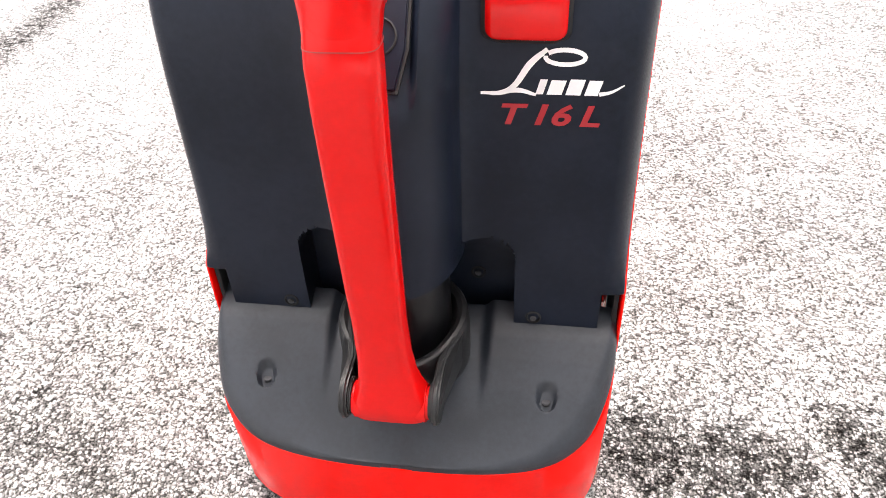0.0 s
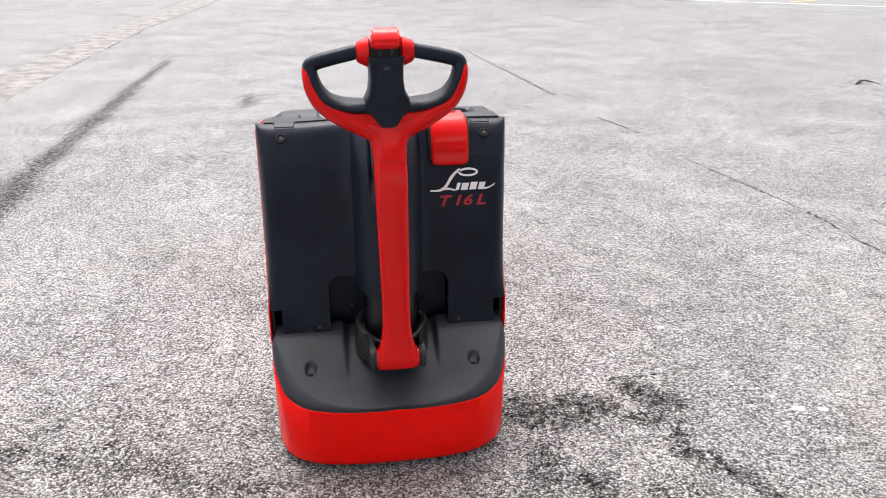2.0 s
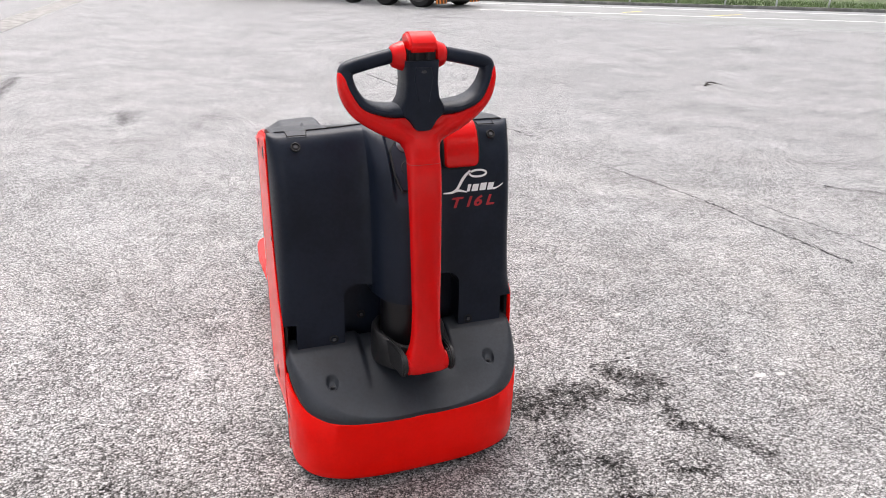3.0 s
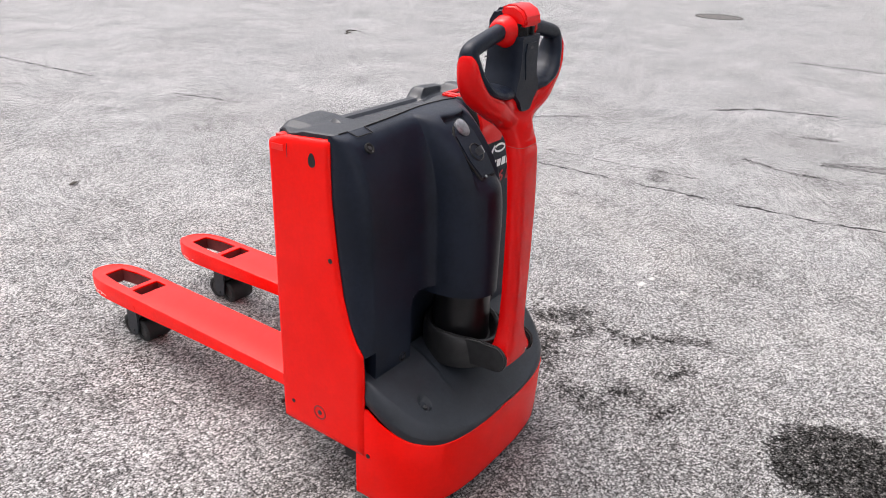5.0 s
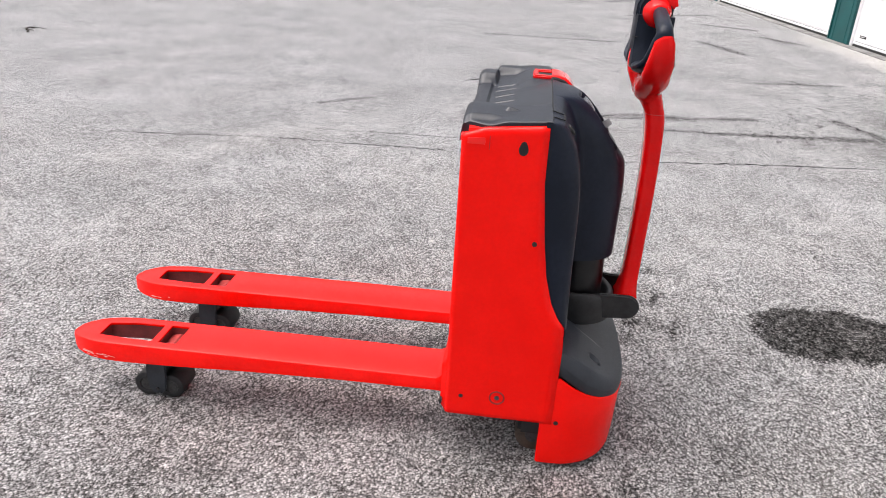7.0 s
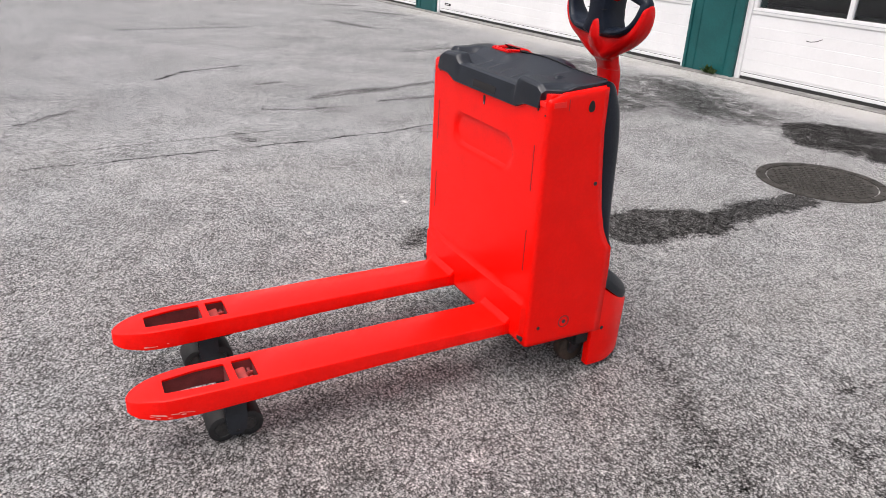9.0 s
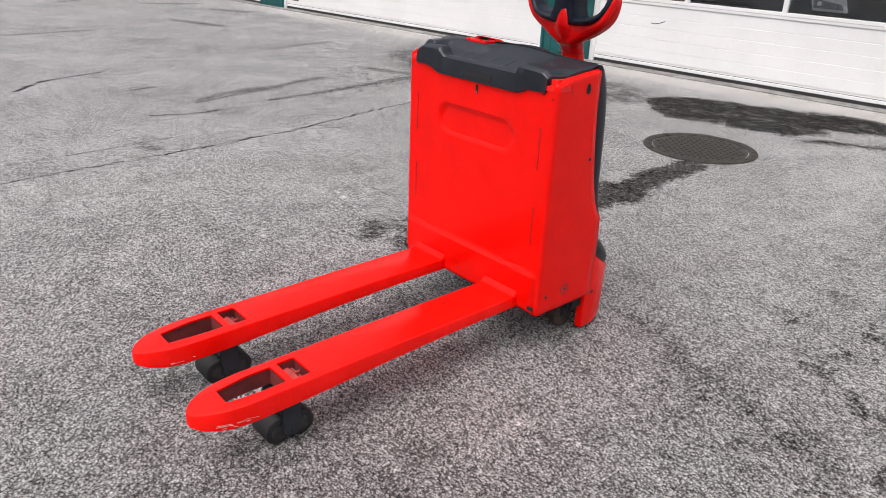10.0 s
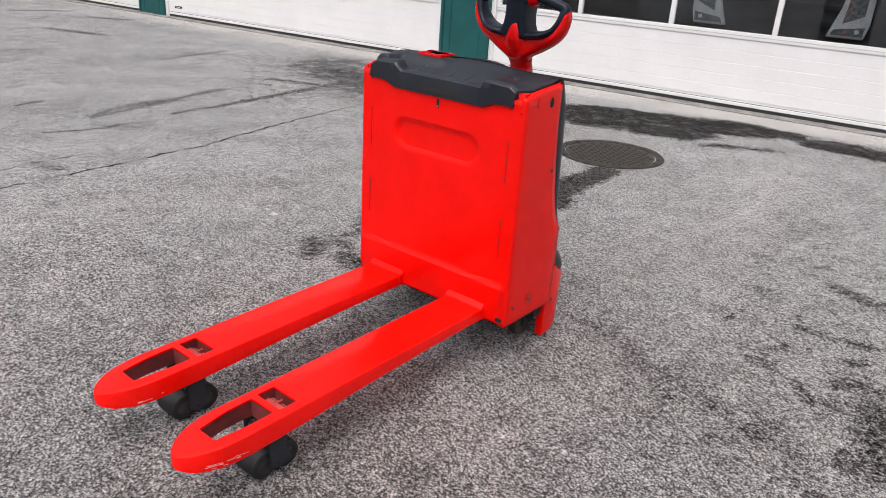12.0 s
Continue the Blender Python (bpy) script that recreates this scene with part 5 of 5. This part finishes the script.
for s_wheel in (-0.55, 1.85):
    part("wheel", lathe([(-0.15, 0.33), (-0.14, 0.44), (-0.10, 0.48), (0.10, 0.48), (0.14, 0.44), (0.15, 0.33)], 0, (s_wheel, -1.55, 0.48), 32), RUBBER, cab, "black lorry tyre")
for k in range(5):
    part("grille_bar", box(-0.05, -0.665, 0.80 + 0.16 * k, 1.15, -0.63, 0.86 + 0.16 * k, 0.01), GASKET, cab)

# scuff on the door panel
scuff_line = [(2.974, 0.488), (2.93, 0.484), (2.885, 0.492), (2.845, 0.507), (2.812, 0.523)]
scuff = on_wall(thing("door_scuff", "thin dark scrape on the white door panel", "scrape"))
part("scrape", sweep([(x, -0.0295, z) for x, z in scuff_line], (0.0035, 0.0012), 6, (0, 1, 0)), GASKET, scuff)

# small sign plate on the door
plate_ob = on_wall(thing("sign_plate", "small black plate low on the white door", "sign"))
part("plate", box(9.20, -0.0295, 0.135, 9.37, -0.026, 0.170, 0.001), GASKET, plate_ob)
for k, (x0, x1) in enumerate(((9.24, 9.26), (9.27, 9.30), (9.305, 9.35))):
    part("print_bar", box(x0, -0.0265, 0.148, x1, -0.0248, 0.157), WHITE_PRINT, plate_ob)


# ---- yard details ----
DUSTY_IRON = worn("dust_covered_iron", (0.13, 0.125, 0.12), 0.7, 0.3, 40, 0.2)


def manhole(x, y, turn, iron, state):
    ob = thing("manhole_cover", state, "manhole cover", "manhole covers", pose(x, y, 0, 0, 0, turn))
    frame_rows = ((0.0, 0.392), (0.007, 0.388), (0.007, 0.335), (0.0, 0.332), (-0.002, 0.325))
    rings = [[(r * math.cos(2 * math.pi * k / 64), r * math.sin(2 * math.pi * k / 64), z) for k in range(64)] for z, r in frame_rows]
    part("frame_ring", loft(rings, True, False), IRON, ob, "rusty cast iron frame")
    part("plate", disc((0, 0, 0.002), 2, 0.324, 0.006, 0.002, 64), iron, ob)
    step = 0.042
    for i in range(-8, 9):
        for j in range(-8, 9):
            px, py = i * step + (step / 2 if j % 2 else 0), j * step * 0.9
            if math.hypot(px, py) < 0.295:
                shared = STUD.copy()
                shared.parent = ob
                shared.location = (px, py, 0.005)
                shared.material_slots[0].link, shared.material_slots[0].material = "OBJECT", iron
                scene.collection.objects.link(shared)
    for k in range(20):
        a = 2 * math.pi * k / 20
        block = box(0.345, -0.022, 0.006, 0.378, 0.022, 0.010, 0.001)
        bmesh.ops.rotate(block, verts=block.verts, matrix=Matrix.Rotation(a, 3, "Z"))
        part("frame_block", block, iron, ob)
    return ob


stud_mesh = finish(box(-0.013, -0.013, -0.001, 0.013, 0.013, 0.005, 0.002, 1), "stud", IRON)
STUD = bpy.data.objects.new("stud", stud_mesh)
manhole(0.805, -3.01, 20, IRON, "round cast iron manhole cover set in asphalt")
manhole(11.88, 2.48, 0, DUSTY_IRON, "round dust-covered pale manhole cover far out in asphalt")
bpy.data.objects.remove(STUD)

# pale concrete drainage strip
rows = []
for k in range(60):
    y = -6 + 0.55 * k
    x = table(y, ((-6, -3.1), (3.7, -3.23), (7.3, -3.34), (12.0, -3.34), (17.0, -3.0), (30.0, -1.9)))
    j = 0.015 * math.sin(k * 1.7)
    rows.append([(x - 0.62 + j, y, 0.0), (x - 0.61 + j, y, 0.004), (x - 0.02 + j, y, 0.004), (x + j, y, 0.0)])
tagged(part("drainage_strip", sheet(rows), CONCRETE), "pale worn concrete drainage strip in the asphalt", "drainage strip", kind="structure")

# leaves of a weed at the pillar foot
LEAF = worn("weed_leaf", (0.05, 0.10, 0.025), 0.6, 0.4, 30)
weed = thing("weed", "small green weed growing at the pillar foot", "plant", at=WALL @ pose(3.95, 0.06, 0.0))
random.seed(5)
for k in range(34):
    a, lean, ln = random.uniform(0, 6.28), random.uniform(0.3, 1.1), random.uniform(0.06, 0.15)
    base = Vector((random.uniform(-0.07, 0.07), random.uniform(-0.02, 0.02), 0))
    d = Vector((math.cos(a) * math.sin(lean), abs(math.sin(a)) * math.sin(lean), math.cos(lean)))
    s = d.cross(Vector((0, 0, 1))).normalized() * ln * 0.16
    bm = bmesh.new()
    pts = [base, base + d * ln * 0.5 + s, base + d * ln * 0.95 + Vector((0, 0, -0.012)), base + d * ln * 0.5 - s]
    bm.faces.new([bm.verts.new(p) for p in pts])
    part("leaf", bm, LEAF, weed)

# twig lying on the asphalt
BARK = worn("dark_bark", (0.035, 0.028, 0.022), 0.85, 0.3, 60)
twig = thing("twig", "dark crooked twig lying on the asphalt", "twig", at=pose(5.8, 5.31, 0.008, 0, 0, -35) @ Matrix.Scale(0.8, 4))
STEMS = (
    [(-0.13, -0.13, 0), (-0.09, -0.05, 0.010), (-0.10, -0.01, 0.02), (-0.03, 0.02, 0.035), (0.00, 0.07, 0.02), (0.05, 0.09, 0.005)],
    [(-0.03, 0.02, 0.035), (0.04, -0.01, 0.03), (0.07, 0.015, 0.02), (0.17, -0.02, 0.0)],
    [(-0.09, -0.05, 0.010), (-0.05, -0.09, 0.012), (-0.055, -0.14, 0.0)],
)
for name, pts, thickness in zip(("stem", "branch", "branch"), STEMS, (0.014, 0.007, 0.008)):
    c = curve(pts, 5)
    part(name, sweep(c, [(thickness * (1 - 0.6 * k / len(c)),) * 2 for k in range(len(c))], 7, (0, 0, 1)), BARK, twig)
fallen = thing("dead_leaf", "small dark dead leaf on the asphalt", "leaf", at=pose(0.484, 2.588, 0.004, 0, 0, 20))
leaf_bm = sheet([[(0.035 * u, 0.016 * v * (1 - u * u), 0.006 * v * v) for v in (-1, -0.5, 0, 0.5, 1)] for u in np.linspace(-0.98, 0.98, 9)])
part("blade", leaf_bm, BARK, fallen)

# grass verge with a kerb, white bay lines
KERB = worn("concrete_kerb", (0.20, 0.20, 0.19), 0.85, 0.3, 4, 0.5, grit=90)
LINE = worn("worn_white_line", (0.72, 0.72, 0.71), 0.8, 0.25, 5)
verge = pose(15.0, 18.9, 0, 0, 0, -32.5)


def at_verge(ob):
    ob.matrix_basis = verge
    return ob


tagged(at_verge(part("kerb", box(-9, 0, -0.1, 30, 0.14, 0.10, 0.02), KERB)), "grey concrete kerb along the grass verge", "kerb", kind="structure")
SOIL = worn("grassy_soil", (0.05, 0.075, 0.025), 0.95, 0.5, 3, 0.8, grit=60)
tagged(at_verge(part("verge_soil", box(-9, 0.14, -0.1, 30, 9.0, 0.09), SOIL)), "grassy soil of the verge", "soil", kind="structure")
GRASS = worn("grass_blade", (0.07, 0.12, 0.03), 0.6, 0.5, 2)
random.seed(3)
blades = bmesh.new()
for k in range(16000):
    x, y = random.uniform(-9, 16), 0.15 + 3.2 * random.random() ** 1.5
    a, h, w = random.uniform(0, 6.28), random.uniform(0.05, 0.16), 0.008
    c, s = math.cos(a), math.sin(a)
    lean = random.uniform(0.02, 0.08)
    blades.faces.new([blades.verts.new(p) for p in ((x - c * w, y - s * w, 0.085), (x + c * w, y + s * w, 0.085), (x + s * lean, y - c * lean, 0.085 + h))])
tagged(at_verge(part("grass", blades, GRASS)), "rough green grass along the yard edge", "grass", kind="stuff")
LANE = worn("smooth_grey_asphalt", (0.15, 0.155, 0.155), 0.55, 0.25, 1.2, 0.5, grit=150)
lane_rows = []
for x in np.linspace(-8.0, 25.0, 40):
    edge = table(x, ((-8.0, -3.2), (-5.3, -4.26), (-0.6, -6.70), (3.1, -7.48), (25.0, -10.0))) + 0.12 * math.sin(x * 2.3)
    lane_rows.append([(x, lerp(edge, -0.01, f), 0.0025 * min(1.0, 20 * f)) for f in (0.0, 0.05, 0.3, 0.6, 1.0)])
tagged(at_verge(part("parking_lane", sheet(lane_rows), LANE)), "smoother grey asphalt lane along the verge", "lane", kind="structure")
for y, x0, x1 in ((-4.2, -5.5, 25), (-1.3, -6, 25)):
    bm = sheet([[(x, y + 0.07 * u, 0.006) for u in (-1, 1)] for x in np.linspace(x0, x1, 20)])
    tagged(at_verge(part("bay_line", bm, LINE)), "worn white painted line on the asphalt", "road marking", kind="structure")
YELLOW = worn("worn_yellow_line", (0.55, 0.48, 0.12), 0.8, 0.3, 5)
for a, b in (((-1.41, -3.6), (-0.84, -2.77)), ((0.72, -4.1), (1.89, -2.9))):
    side = (Vector(b) - Vector(a)).normalized() * 0.05
    bm = sheet([[(p[0] - side.y * u, p[1] + side.x * u, 0.006) for u in (-1, 1)] for p in (Vector(a).lerp(Vector(b), k / 6) for k in range(7))])
    tagged(at_verge(part("bay_line", bm, YELLOW)), "worn yellow painted line on the asphalt", "road marking", kind="structure")


def fence_post():
    post = thing("fence_post", "thin pale steel post behind the kerb", "post", "posts along the verge")
    part("post", disc((0, 0, 0.6), 2, 0.028, 1.05, 0.004, 12), ALU, post)
    part("cap", disc((0, 0, 1.13), 2, 0.032, 0.02, 0.004, 12), GASKET, post)
    return post


POST_S = (3.4, 1.85, 0.33, -1.15, -2.65, 4.95)
first = fence_post()
first.matrix_basis = verge @ pose(POST_S[0], 0.25, 0)
for s_along in POST_S[1:]:
    copy_thing(first, verge @ pose(s_along, 0.25, 0))

# parked lorry at the far side of the yard
PAINT = worn("lorry_dark_paint", (0.03, 0.03, 0.035), 0.4, 0.3, 2)
ORANGE = worn("orange_reflective_film", (0.75, 0.22, 0.02), 0.4, 0.1, 9)
lorry = thing("lorry", "dark parked lorry with orange striped rear plates", "lorry", at=pose(8.92, 20.03, 0, 0, 0, 123))
part("load_bed", box(-0.1, -0.1, 1.05, 7.5, 2.35, 1.25, 0.02), PAINT, lorry)
part("chassis", box(0.2, 0.8, 0.55, 8.6, 1.5, 1.05, 0.02), DULL_STEEL, lorry)
part("cab", soften(box(7.7, 0.0, 0.6, 9.8, 2.3, 3.2), 0.08, 3), PAINT, lorry)
part("side_guard", box(4.2, 2.29, 0.45, 6.4, 2.33, 0.8, 0.01), ALU, lorry)
part("underrun_box", box(-0.02, 0.58, 0.16, 0.5, 1.70, 0.75, 0.03), GASKET, lorry, "dark box under the tail")
for y0 in (0.05, 1.75):
    flap = part("rear_plate", box(-0.03, y0, 0.12, 0.0, y0 + 0.48, 0.62, 0.005), ORANGE, lorry, "orange and dark striped plate")
    for k in range(3):
        y = y0 + 0.04 + 0.16 * k
        part("stripe", prism([(y, 0.125), (y + 0.07, 0.125), (y + 0.13, 0.615), (y + 0.06, 0.615)], 0, -0.034, -0.0295), GASKET, flap)
for x in (0.62, 1.95, 3.35, 7.4):
    for y in (0.18, 2.1):
        w = part("wheel", lathe([(-0.16, 0.33), (-0.15, 0.44), (-0.11, 0.48), (0.11, 0.48), (0.15, 0.44), (0.16, 0.33), (0.12, 0.26), (-0.12, 0.26)], 1, (x, y, 0.48), 40), RUBBER, lorry, "black lorry tyre")
        part("rim", lathe([(-0.13, 0.27), (-0.10, 0.24), (-0.06, 0.10), (0.06, 0.10), (0.10, 0.24), (0.13, 0.27)], 1, (x, y, 0.48), 28), ALU, w, "silver steel rim")
